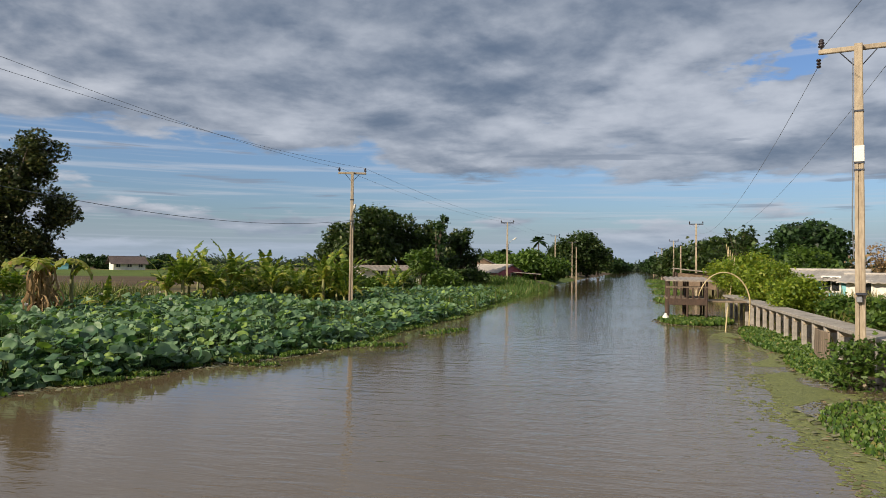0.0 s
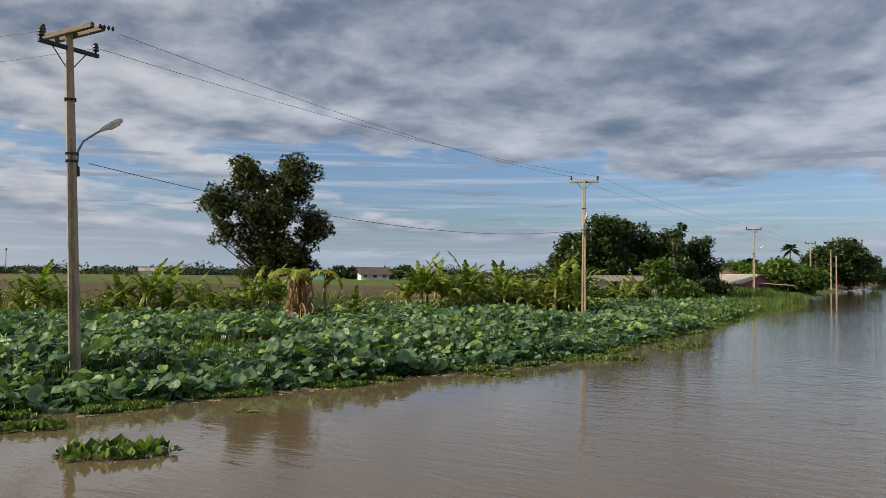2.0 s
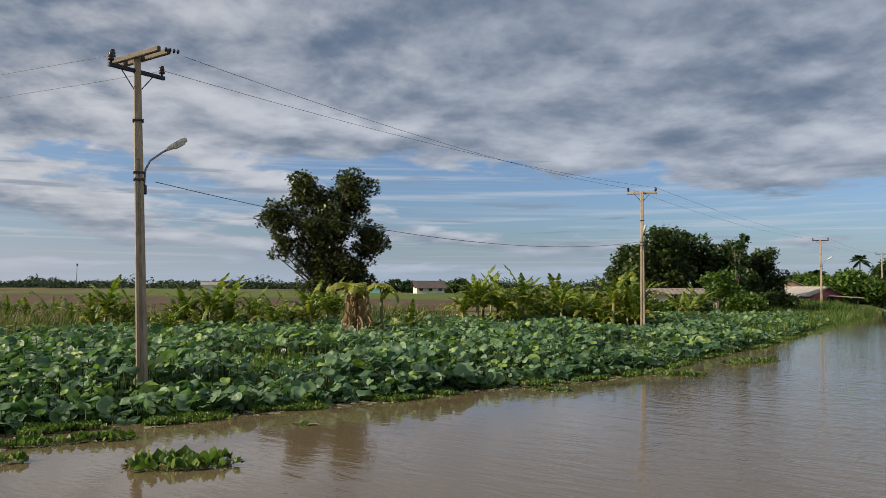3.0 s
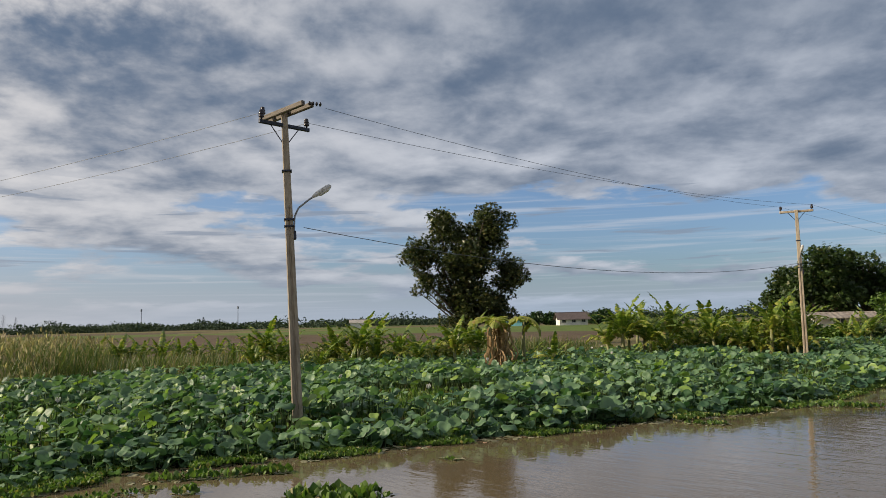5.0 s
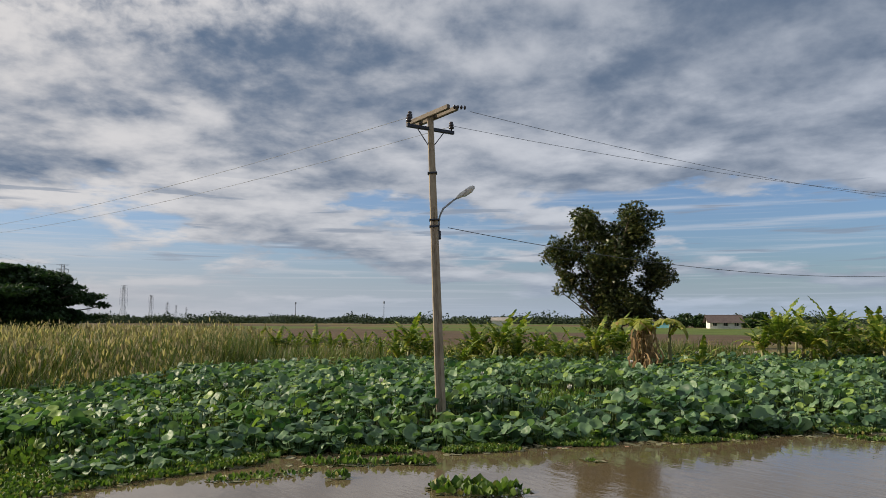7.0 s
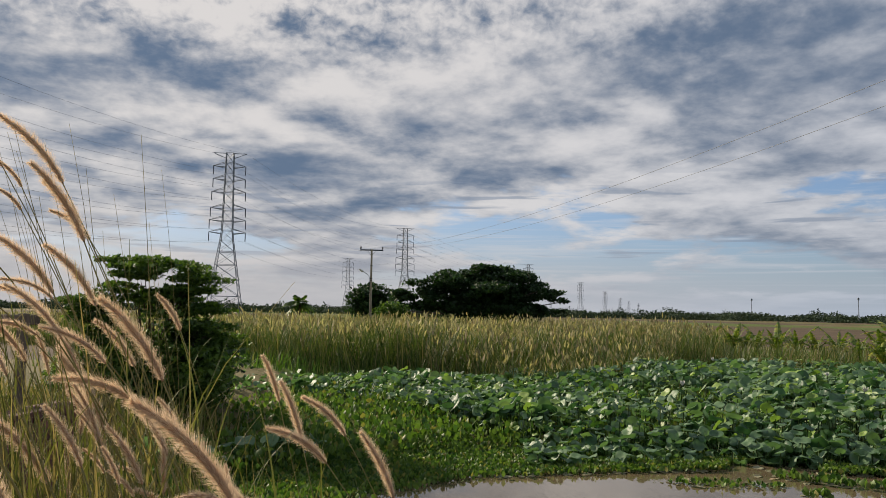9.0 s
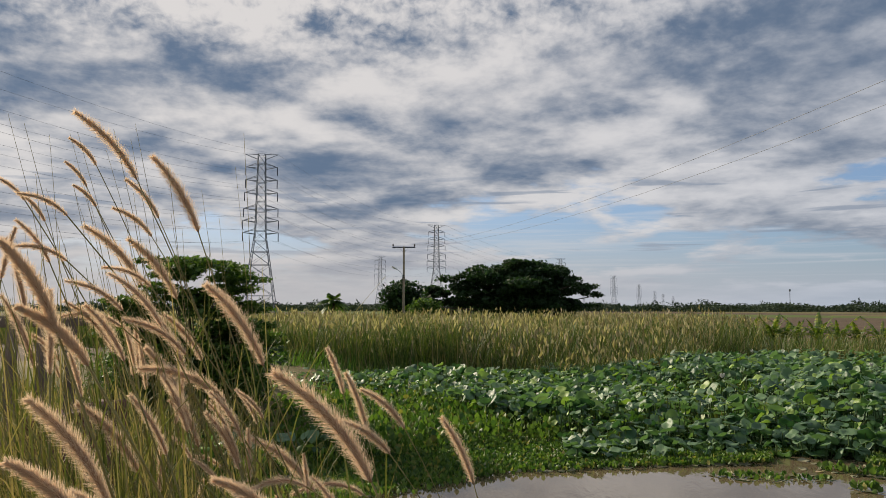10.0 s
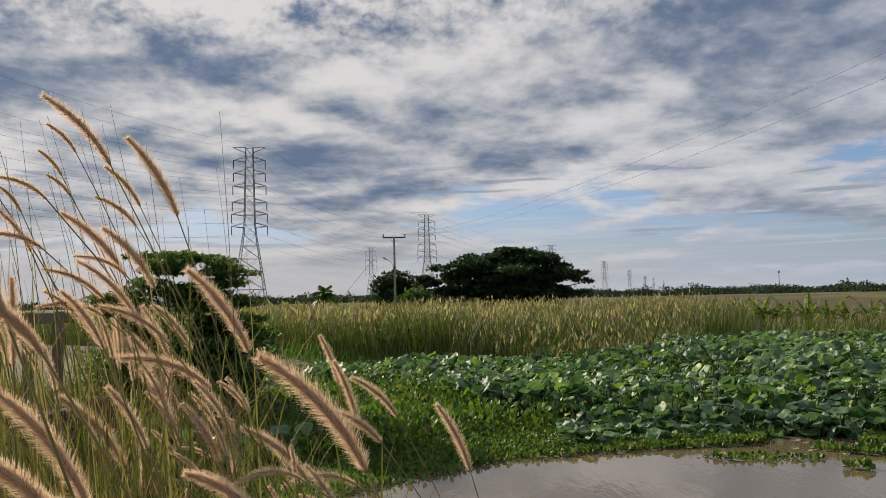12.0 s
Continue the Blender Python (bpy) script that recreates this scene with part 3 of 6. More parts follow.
def utility_pole(at, turn, h=7.6, lean=(0, 0), lamp=0, lamp_turn=0.0, double=False, arm_steel=False, band=False, label="", w=(0.26, 0.15), arm=1.5, box=False):
    """A concrete line pole. turn: the way its crossarm's normal points, degrees; lamp: the side on which a street lamp hangs."""
    flat_turn = Vector((lean[0], lean[1], h)).normalized()
    tip_over = Vector((0, 0, 1)).rotation_difference(flat_turn).to_matrix().to_4x4()
    ob = thing("utility_pole", label, "utility pole", Matrix.Translation(at) @ tip_over @ pose(0, 0, 0, 0, 0, turn), "canal pole line")
    part("shaft", pole_shaft(h, *w), CONCRETE, ob)
    half = arm / 2
    if double:
        for s in (-1, 1):
            q = pose(0, 0, 0, 0, 0, -54) @ Vector((0.05, 0.13 * s, h - 0.10))
            part("crossarm", Geo().box((0, 0, 0), (1.8, 0.10, 0.12), None, 0.015), WOOD_GREY, ob, "weathered crossarm beam", m=pose(q.x, q.y, q.z, 0, 0, -54))
        part("steel_arm", Geo().box((0, 0, 0), (arm, 0.08, 0.09), None, 0.01), STEEL_DARK, ob, "dark steel crossarm", m=pose(0, 0, h - 0.42, 0, 0, 38))
        for s in (-1, 1):
            rot = pose(0, 0, 0, 0, 0, 38)
            tip = rot @ Vector((s * (half - 0.07), 0, h - 0.38))
            part("insulator", insulator(Matrix.Translation(tip)), PORCELAIN, ob, smooth=True)
            q = rot @ Vector((s * 0.42, 0, h - 0.46))
            part("brace", Geo().tube([q, (0.07 * s, -0.02, h - 0.85)], [0.013, 0.013], 5), STEEL_DARK, ob)
        r2 = pose(0, 0, 0, 0, 0, -54)
        part("insulator", insulator(Matrix.Translation(r2 @ Vector((-0.72, -0.13, h - 0.04)))), PORCELAIN, ob, smooth=True)
        for j, s in ((0, 1), (1, -1)):
            o = r2 @ Vector((s * 0.93, 0, h - 0.08))
            d = Vector((1.0, -0.12, -0.16)).normalized() if s > 0 else Vector((-1, 0, -0.25)).normalized()
            g = Geo()
            for i in range(4):
                c = o + d * (0.05 + 0.085 * i)
                g.lathe([(0.015, -0.03), (0.055, -0.012), (0.05, 0.012), (0.018, 0.03)], 9, Matrix.Translation(c) @ d.to_track_quat("Z", "Y").to_matrix().to_4x4())
            if s > 0:
                part("strain_insulator", g, PORCELAIN, ob, smooth=True)
    else:
        part("crossarm", Geo().box((0, 0.12, h - 0.06), (arm, 0.1, 0.11), None, 0.015), STEEL_DARK if arm_steel else CONCRETE, ob)
        for s in (-1, 1):
            part("insulator", insulator(Matrix.Translation((s * (half - 0.06), 0.12, h - 0.01))), PORCELAIN, ob, smooth=True)
            part("brace", Geo().tube([(s * 0.38, 0.1, h - 0.11), (s * 0.06, 0.07, h - 0.48)], [0.013, 0.013], 5), STEEL_DARK, ob)
            if band:
                g = Geo()
                for i in range(3):
                    g.lathe([(0.015, -0.03), (0.05, -0.012), (0.05, 0.012), (0.018, 0.03)], 9, pose(s * (half - 0.02) - 0.02, 0.2 + 0.02 * i, h - 0.22 - 0.07 * i, -20, 0, 0))
                part("strain_insulator", g, PORCELAIN, ob, smooth=True)
    for z in (h * 0.81, h * 0.665, h * 0.645):
        part("clamp", Geo().box((0, 0, z), (w[0] * 0.86, w[0] * 0.86, 0.045), None, 0.006), STEEL_DARK, ob)
    if band:
        part("white_band", Geo().box((0, 0, h * 0.69), (0.205, 0.205, 0.36), None, 0.01), WALL_WHITE, ob, "painted white band")
        part("conduit", Geo().tube([(-0.12, 0.02, h * 0.40), (-0.15, 0.0, h * 0.5), (-0.13, 0.02, h * 0.6), (-0.11, 0.0, h - 0.3)], [0.012] * 4, 5), WIRE, ob)
        part("meter_box", Geo().box((-0.02, -0.17, h * 0.285), (0.12, 0.1, 0.13), None, 0.015), STEEL, ob)
        part("lamp_bracket", Geo().box((0.02, -0.20, h * 0.30), (0.22, 0.14, 0.05), None, 0.01), STEEL_DARK, ob)
    if lamp:
        z0 = h * 0.655
        spin = pose(0, 0, 0, 0, 0, lamp_turn)
        pts = [(0.10 * lamp, -0.02, z0 - 0.25), (0.12 * lamp, -0.02, z0 - 0.05), (0.14 * lamp, -0.02, z0 + 0.16), (0.24 * lamp, -0.02, z0 + 0.36), (0.50 * lamp, -0.02, z0 + 0.56), (0.62 * lamp, -0.02, z0 + 0.63)]
        part("lamp_arm", Geo().tube(pts, [0.024] * 6, 8), STEEL, ob, smooth=True, m=spin)
        m = spin @ pose(0.58 * lamp, -0.02, z0 + 0.61, 0, -31 * lamp, 0) @ Matrix.Scale(0.72, 4)
        head = part("lamp_head", Geo().tube([(0, 0, 0), (0.08 * lamp, 0, 0.005), (0.2 * lamp, 0, 0.01), (0.6 * lamp, 0, 0.01), (0.72 * lamp, 0, 0.0), (0.76 * lamp, 0, -0.005)],
                    [0.035, 0.06, 0.085, 0.095, 0.075, 0.02], 10), LAMP_SKIN, ob, "grey street lamp head", True, m)
        part("lens", Geo().tube([(0.22 * lamp, 0, -0.04), (0.3 * lamp, 0, -0.055), (0.58 * lamp, 0, -0.055), (0.66 * lamp, 0, -0.04)], [0.04, 0.07, 0.07, 0.04], 9), LAMP_GLASS, head, "pale glass lamp cover", True)
        part("ballast", Geo().box((0.11 * lamp, 0, z0 - 0.3), (0.1, 0.12, 0.22), None, 0.02), STEEL_DARK, ob)
    return ob


def cable(a, b, sag, radius=0.006, label="sagging power cable between poles", n=22):
    a, b = Vector(a), Vector(b)
    pts = [a.lerp(b, i / n) - Vector((0, 0, sag * 4 * (i / n) * (1 - i / n))) for i in range(n + 1)]
    ob = part("power_cable", Geo().tube(pts, [radius] * (n + 1), 5), WIRE)
    return tagged(ob, label, "cable", "power cables")


P1, P2, P3, PR = (-15.68, 10.05, -0.3), (-14.85, 37.6, -0.3), (-14.3, 83.7, 0.0), (4.77, 18.4, -0.3)
P0 = (-65.2, -7.4, 0.4)


def build_poles():
    # along the west bank
    utility_pole(P1, 58.3, 8.2, (-0.22, -0.24), 1, 0, True, label="weathered concrete utility pole with double crossarm and street lamp", w=(0.28, 0.15))
    utility_pole(P2, 22, 7.9, (0, 0), 1, -80, False, label="concrete utility pole with insulators and lamp among lotus")
    lamp_far = utility_pole(P3, 8, 7.6, (0, 0), 1, 0, False, label="concrete utility pole with street lamp at the water's edge", arm_steel=True)
    for y, x, h in ((122, -13.0, 7.4), (160, -13.5, 7.6), (205, -13.2, 7.4)):
        utility_pole((x, y, 0.3), 5, h, (0, 0), 0, 0, False, label="distant concrete utility pole on the canal bank", arm_steel=True)
    utility_pole((-11.2, 142, 0.0), 5, 6.3, (0, 0), 0, 0, False, label="short concrete post on the canal bank", arm=0.3)
    utility_pole(P0, 97, 7.6, (0, 0), -1, 0, False, label="concrete utility pole with lamp beyond the reeds", arm_steel=True, arm=2.0)
    # along the east bank
    utility_pole(PR, -14, 7.95, (-0.04, 0), 0, 0, False, label="pale concrete utility pole with white band at the canal edge", band=True, w=(0.235, 0.165), arm=1.6)
    for y, x, h in ((86, 6.1, 7.0), (128, 5.6, 6.6), (178, 5.2, 6.6), (240, 5.5, 7.0), (310, 6.0, 7.0)):
        utility_pole((x, y, 0.5), -4, h, (0, 0), 0, 0, False, label="concrete utility pole on the wooded east bank", arm_steel=True)
    utility_pole((5.6, 107, 0.4), -4, 5.2, (0, 0), 0, 0, False, label="short bare concrete post on the east bank", arm=0.2)
    # cables
    for s in (-1, 1):
        left, right = Vector((P1[0] - 0.2, P1[1] - 0.22, 0)), Vector((0.525, 0.85, 0))
        out = Vector((-0.85, 0.525, 0))
        cable(left + (right * 0.95 - out * 0.75 if s < 0 else right * 0.55 + out * 0.40) + Vector((0, 0, 7.72 if s < 0 else 7.66)), (P2[0] + 0.65 * s, P2[1] + 0.25 * s, 7.8), 0.35)
        cable(left + (right * -0.56 - out * 0.42 if s < 0 else right * 0.55 + out * 0.40) + Vector((0, 0, 7.66)), (P0[0], P0[1] + 0.8 * s, 8.1), 1.0, 0.006)
        cable((P2[0] + 0.65 * s, P2[1] + 0.25 * s, 7.8), (P3[0] + 0.7 * s, P3[1], 7.75), 0.45)
        cable((P3[0] + 0.7 * s, P3[1], 7.75), (-13.0 + 0.7 * s, 122, 7.8), 0.5)
        cable((PR[0] + 0.72 * s - 0.05, PR[1] + 0.35, 7.3), (6.1 + 0.7 * s, 86, 7.4), 2.2, 0.006)
        cable((PR[0] + 0.72 * s - 0.05, PR[1] + 0.1, 7.6), (3.0 + 0.7 * s, -22, 8.0), 0.6, 0.006)
    cable((P1[0] + 0.1, P1[1] + 0.1, 4.95), (P2[0], P2[1] - 0.1, 5.0), 0.75, 0.009, "thick lower service cable between poles")


build_poles()


# ---------------------------------------------------------------- far distance
def build_pylons():
    def lattice(h):
        def half(z):
            q = z / h
            return 5.2 - 3.6 * min(q / 0.5, 1) if q < 0.5 else 1.6 - 0.5 * (q - 0.5) / 0.5
        g = Geo()
        zs = [0, 6, 11, 15.5, 19.5, 23, 26, 29, 32, 35, 38, 41, 44, 47, h]
        zs = [z * h / 50 if z != h else h for z in zs]
        r = 0.12
        for a in range(len(zs) - 1):
            z0, z1 = zs[a], zs[a + 1]
            w0, w1 = half(z0), half(z1)
            cs = [(-1, -1), (1, -1), (1, 1), (-1, 1)]
            for i in range(4):
                x, y = cs[i]
                u, v = cs[(i + 1) % 4]
                g.tube([(x * w0, y * w0, z0), (x * w1, y * w1, z1)], [r, r], 4, caps=False)
                g.tube([(x * w0, y * w0, z0), (u * w1, v * w1, z1)], [r * .6, r * .6], 3, caps=False)
                g.tube([(u * w0, v * w0, z0), (x * w1, y * w1, z1)], [r * .6, r * .6], 3, caps=False)
                g.tube([(x * w1, y * w1, z1), (u * w1, v * w1, z1)], [r * .6, r * .6], 3, caps=False)
        arms, strings = [], []
        for z, w in ((0.50, 5.4), (0.575, 5.4), (0.65, 5.2), (0.75, 5.0), (0.83, 4.8), (0.91, 4.8)):
            zz = z * h
            b = half(zz)
            for s in (-1, 1):
                tip = (s * w, 0, zz + 0.5)
                arm = Geo()
                arms.append(arm)
                for y in (-1, 1):
                    arm.tube([(s * b, y * b, zz), tip], [r * .8, r * .6], 4, caps=False)
                    arm.tube([(s * b, y * b, zz + 1.6), tip], [r * .7, r * .5], 4, caps=False)
                strings.append(Geo().tube([tip, (s * w, 0, zz - 2.2)], [0.14, 0.14], 5))
        for s in (-1, 1):
            arms.append(Geo().tube([(s * half(h), 0, h - 1.6), (s * 5.0, 0, h)], [r, r * .6], 4, caps=False).tube([(s * half(h), 0, h), (s * 5.0, 0, h)], [r, r * .6], 4, caps=False))
        return g, arms, strings

    first = None
    rows = [(107.9, 238, 49.5, 10), (94.7, 430, 49.5, 12), (99.0, 690, 50, 8), (85.3, 730, 50, 12), (81.4, 1130, 50, 12), (79.6, 1560, 50, 12), (78.5, 2150, 50, 12), (77.9, 2600, 50, 12),
            (83.6, 1900, 50, 12), (77.2, 3000, 50, 12)]
    tops = []
    for b, d, h, tw in rows:
        p = spot(b - 0.55, d, 0.4)
        m = pose(p.x, p.y, p.z, 0, 0, 90 + b * 0 + 11 + tw * 0 - 90 + 90)
        if first is None:
            first = thing("lattice_pylon", "tall galvanised steel lattice pylon carrying power lines", "pylon", m, "pylon line")
            a, b2, c = lattice(50.0)
            part("tower", a, LATTICE, first)
            for g in b2:
                part("crossarm", g, LATTICE, first)
            for g in c:
                part("insulator_string", g, STEEL_DARK, first)
        else:
            copy_thing(first, m)
        tops.append((p, m))
    # conductors
    prev = (tops[0][0] * 2 - tops[1][0])
    start = pose(prev.x, prev.y, 0.4, 0, 0, 101)
    chain = [start, tops[0][1], tops[1][1], tops[3][1]]
    for i in range(3):
        for z, w in ((0.50, 5.4), (0.575, 5.4), (0.65, 5.2), (0.75, 5.0), (0.83, 4.8), (0.91, 4.8), (1.045, 5.0)):
            for s in (-1, 1):
                a, b = chain[i] @ Vector((s * w, 0, z * 50 - 2.2)), chain[i + 1] @ Vector((s * w, 0, z * 50 - 2.2))
                cable(a, b, 6.0, 0.022 if i < 2 else 0.035, "high-voltage conductor hung between steel pylons", 26)


def build_horizon():
    rng = np.random.default_rng(11)
    # a belt of far trees all round the west and north
    pos, size = [], []
    for i in range(1000):
        b = rng.uniform(-20, 135)
        d = rng.uniform(480, 760)
        h = 3.5 + 3.5 * abs(noise.noise(Vector((b * 0.35, 2.2, 0)))) * 2 + rng.uniform(0, 2.5) + (4.5 if rng.random() < 0.06 else 0)
        c = spot(b, d)
        n, wide = 210, rng.uniform(7, 15)
        a, r = rng.uniform(0, 6.28, n), np.sqrt(rng.uniform(0, 1, n))
        q = np.stack([wide * r * np.cos(a), wide * r * np.sin(a), 0.2 + h * 0.8 * np.sqrt(1 - r * r) * rng.uniform(0, 1, n) ** 0.7], 1)
        pos.append(q + np.array(c))
        size.append(rng.uniform(1.4, 2.6, n))
    pos, size = np.concatenate(pos), np.concatenate(size)
    me = swarm("far_woods", LEAF_V, LEAF_F, turns(len(pos), rng, pos, size, 1.0), HAZED_LEAF)
    tagged(part("far_woods", me, HAZED_LEAF), "low hazy belt of trees along the horizon", "woods", kind="stuff")
    # masts
    for b, d, h in ((62.3, 520, 15.5), (68.9, 540, 15.0), (116.5, 420, 15.0)):
        ob = thing("radio_mast", "thin grey steel mast on the horizon", "mast", Matrix.Translation(spot(b, d, 0.3)), "masts")
        part("shaft", Geo().tube([(0, 0, 0), (0, 0, h)], [0.3, 0.16], 6), LATTICE, ob)
        part("antenna", Geo().box((0, 0, h - 0.8), (0.9, 0.9, 1.5), None, 0.1), LATTICE, ob)


def gable_house(name, m, size, wall_h, roof_h, wall_mat, roof_mat, label, over=0.5, windows=(), doors=(), category="house", stilts=0.0, flat=False):
    """A house with thick walls, framed windows, and a roof of two slopes with eaves. windows: (face, along, sill, width, height)."""
    w, d = size
    ob = thing(name, label, category, m)
    if stilts:
        for x in (-w / 2 + 0.2, 0, w / 2 - 0.2):
            for y in (-d / 2 + 0.2, d / 2 - 0.2):
                part("stilt", Geo().box((x, y, stilts / 2 - 0.2), (0.18, 0.18, stilts + 0.4), None, 0.02), WOOD_DARK, ob)
    z = stilts + wall_h / 2
    for s in (-1, 1):
        part("wall", Geo().box((0, s * (d / 2 - 0.08), z), (w, 0.16, wall_h), None, 0.02), wall_mat, ob)
        g = Geo()
        g.box((s * (w / 2 - 0.08), 0, z), (0.16, d - 0.32, wall_h), None, 0.02)
        # gable ends
        x = s * (w / 2 - 0.08)
        zt = stilts + wall_h
        g.add([(x - .08, -d / 2, zt), (x - .08, d / 2, zt), (x - .08, 0, zt + roof_h), (x + .08, -d / 2, zt), (x + .08, d / 2, zt), (x + .08, 0, zt + roof_h)],
              [(0, 1, 2), (5, 4, 3), (0, 3, 4, 1), (1, 4, 5, 2), (2, 5, 3, 0)])
        part("gable_wall", g, wall_mat, ob)
    part("floor_slab", Geo().box((0, 0, stilts + 0.05), (w - 0.36, d - 0.36, 0.1)), CONCRETE_GREY, ob)
    zt = stilts + wall_h
    k = roof_h / (d / 2)
    for s in (-1, 1):
        y1, z1 = s * (d / 2 + over), zt - over * k
        n = 2 * (int(w / 0.4) + 2)
        v = []
        for i in range(n + 1):
            x, rib = -w / 2 - over + i * (w + 2 * over) / n, 0.05 * (i % 2)
            v += [(x, y1, z1 + rib), (x, 0, zt + roof_h + rib), (x, y1, z1 - 0.06 + rib), (x, 0, zt + roof_h - 0.06 + rib)]
        f = []
        for i in range(0, 4 * n, 4):
            f += [(i, i + 1, i + 5, i + 4), (i + 2, i + 6, i + 7, i + 3), (i, i + 4, i + 6, i + 2)]
        part("roof_slope", Geo().add(v, f), roof_mat, ob)
    part("ridge", Geo().tube([(-w / 2 - over, 0, zt + roof_h + 0.04), (w / 2 + over, 0, zt + roof_h + 0.04)], [0.09, 0.09], 8), roof_mat, ob)
    for face, a, sill, ww, wh in windows:
        mm = {"s": pose(a, -d / 2, stilts + sill), "n": pose(a, d / 2, stilts + sill, 0, 0, 180), "w": pose(-w / 2, a, stilts + sill, 0, 0, -90), "e": pose(w / 2, a, stilts + sill, 0, 0, 90)}[face]
        win = part("window", Geo().box((0, -0.012, wh / 2), (ww, 0.03, wh)), DARK_GLASS, ob, "dark window pane", m=mm)
        fr = Geo()
        for s in (-1, 1):
            fr.box((s * ww / 2, -0.03, wh / 2), (0.08, 0.07, wh + 0.08))
            fr.box((0, -0.03, wh / 2 + s * wh / 2), (ww - 0.08, 0.07, 0.08))
        fr.box((0, -0.03, wh / 2), (0.05, 0.05, wh - 0.08))
        part("frame", fr, WALL_WHITE, win)
    return ob


def face_to(at, towards=(0, 0)):
    """Rotation in degrees so that a thing's south side looks at a place."""
    return math.degrees(math.atan2(towards[1] - at[1], towards[0] - at[0])) + 90


def build_houses():
    p = spot(37.4, 235, 0.5)
    gable_house("farmhouse", pose(p.x, p.y, p.z, 0, 0, face_to(p) + 12), (8.6, 6.0), 2.2, 1.7, WALL_WHITE, ROOF_BROWN, "white farmhouse with dark hipped roof far across the fields", 0.9,
                [("s", -3, 0.8, 1.2, 1.2), ("s", 0, 0.8, 1.2, 1.2), ("s", 3, 0.8, 1.2, 1.2)])
    p = spot(41.7, 240, 0.5)
    gable_house("shed", pose(p.x, p.y, p.z, 0, 0, face_to(p)), (5.0, 4.0), 2.2, 0.8, WALL_BLUE, ROOF_GREY, "small pale blue shed across the fields", 0.4)
    p = spot(53.5, 330, 0.4)
    gable_house("white_barn", pose(p.x, p.y, p.z, 0, 0, face_to(p)), (7.0, 5.0), 2.5, 1.2, WALL_WHITE, ROOF_GREY, "low white building far across the fields", 0.4)
    for i, (b, d) in enumerate(((35.6, 262), (38.9, 258), (39.9, 265), (40.8, 258), (42.5, 262), (35.0, 270), (33.8, 262))):
        tree("far_field_tree", spot(b, d, 0.3), 3.0 + 1.3 * (i % 3), 6.0 + (i % 2) * 2, TREE_DEEP, "small dark tree beside far farm buildings", 140 + i, leaf=0.7, per=26, trunk=0.14, base=0.04, clumps=22, clump_r=0.42, group="far field trees")
    # west bank hamlet
    p = spot(18.9, 74, 0.5)
    gable_house("cottage", pose(p.x, p.y, p.z, 0, 0, face_to(p) + 10), (5.6, 5.0), 1.7, 0.3, WALL_WHITE, ROOF_TIN, "low pale-walled cottage with tin roof under dark trees", 0.6,
                [("s", -1, 0.8, 0.8, 0.8)])
    p = spot(10.95, 97, 0.5)
    gable_house("pink_house", pose(p.x, p.y, p.z - 0.3, 0, 0, -38), (7.5, 4.2), 1.8, 0.8, WALL_PINK, ROOF_GREY, "pink-walled wooden house with grey sheet roof by the canal", 0.5,
                [("s", -2.4, 0.7, 0.9, 0.9), ("s", 1.2, 0.7, 0.9, 0.9), ("e", 0.5, 0.7, 0.8, 0.9)])
    p = spot(11.9, 106, 0.5)
    gable_house("grey_house", pose(p.x, p.y, p.z, 0, 0, -78), (6, 5), 2.4, 1.1, WALL_TIMBER, ROOF_GREY, "grey-roofed wooden house behind the pink house", 0.5)
    p = spot(8.3, 94, 0.1)
    ob = thing("boat_shelter", "dark open shelter with rusty tin roof over the water", "shelter", pose(p.x, p.y, p.z, 0, 0, -80))
    for x in (-2, 0, 2):
        for y in (-1.2, 1.2):
            part("post", Geo().tube([(x, y, -0.5), (x, y, 1.6 + 0.15 * (y > 0))], [0.07, 0.06], 6), WOOD_DARK, ob)
    part("roof", Geo().box((0, 0, 1.72), (5.0, 3.4, 0.08), pose(0, 0, 0, -4), 0.01), ROOF_TIN, ob)
    part("deck", Geo().box((0, 0, 0.45), (4.4, 2.8, 0.1), None, 0.01), WOOD_DARK, ob)
    # east bank
    p = spot(-12.4, 47, 0.85)
    gable_house("blue_house", pose(p.x, p.y, p.z, 0, 0, face_to(p) - 14), (3.6, 4), 1.3, 0.4, WALL_BLUE, ROOF_GREY, "low blue-green house with grey sheet roof", 0.5, [("s", 0.8, 0.6, 0.9, 0.8)])
    p = spot(-16.2, 45, 0.85)
    gable_house("white_house", pose(p.x, p.y, p.z, 0, 0, face_to(p) - 6), (3.4, 4.2), 1.2, 0.3, WALL_WHITE, ROOF_GREY, "white-walled low house with grey roof", 0.4,
                [("s", -0.9, 0.4, 0.7, 0.8), ("s", 0.7, 0.3, 0.9, 0.9)])


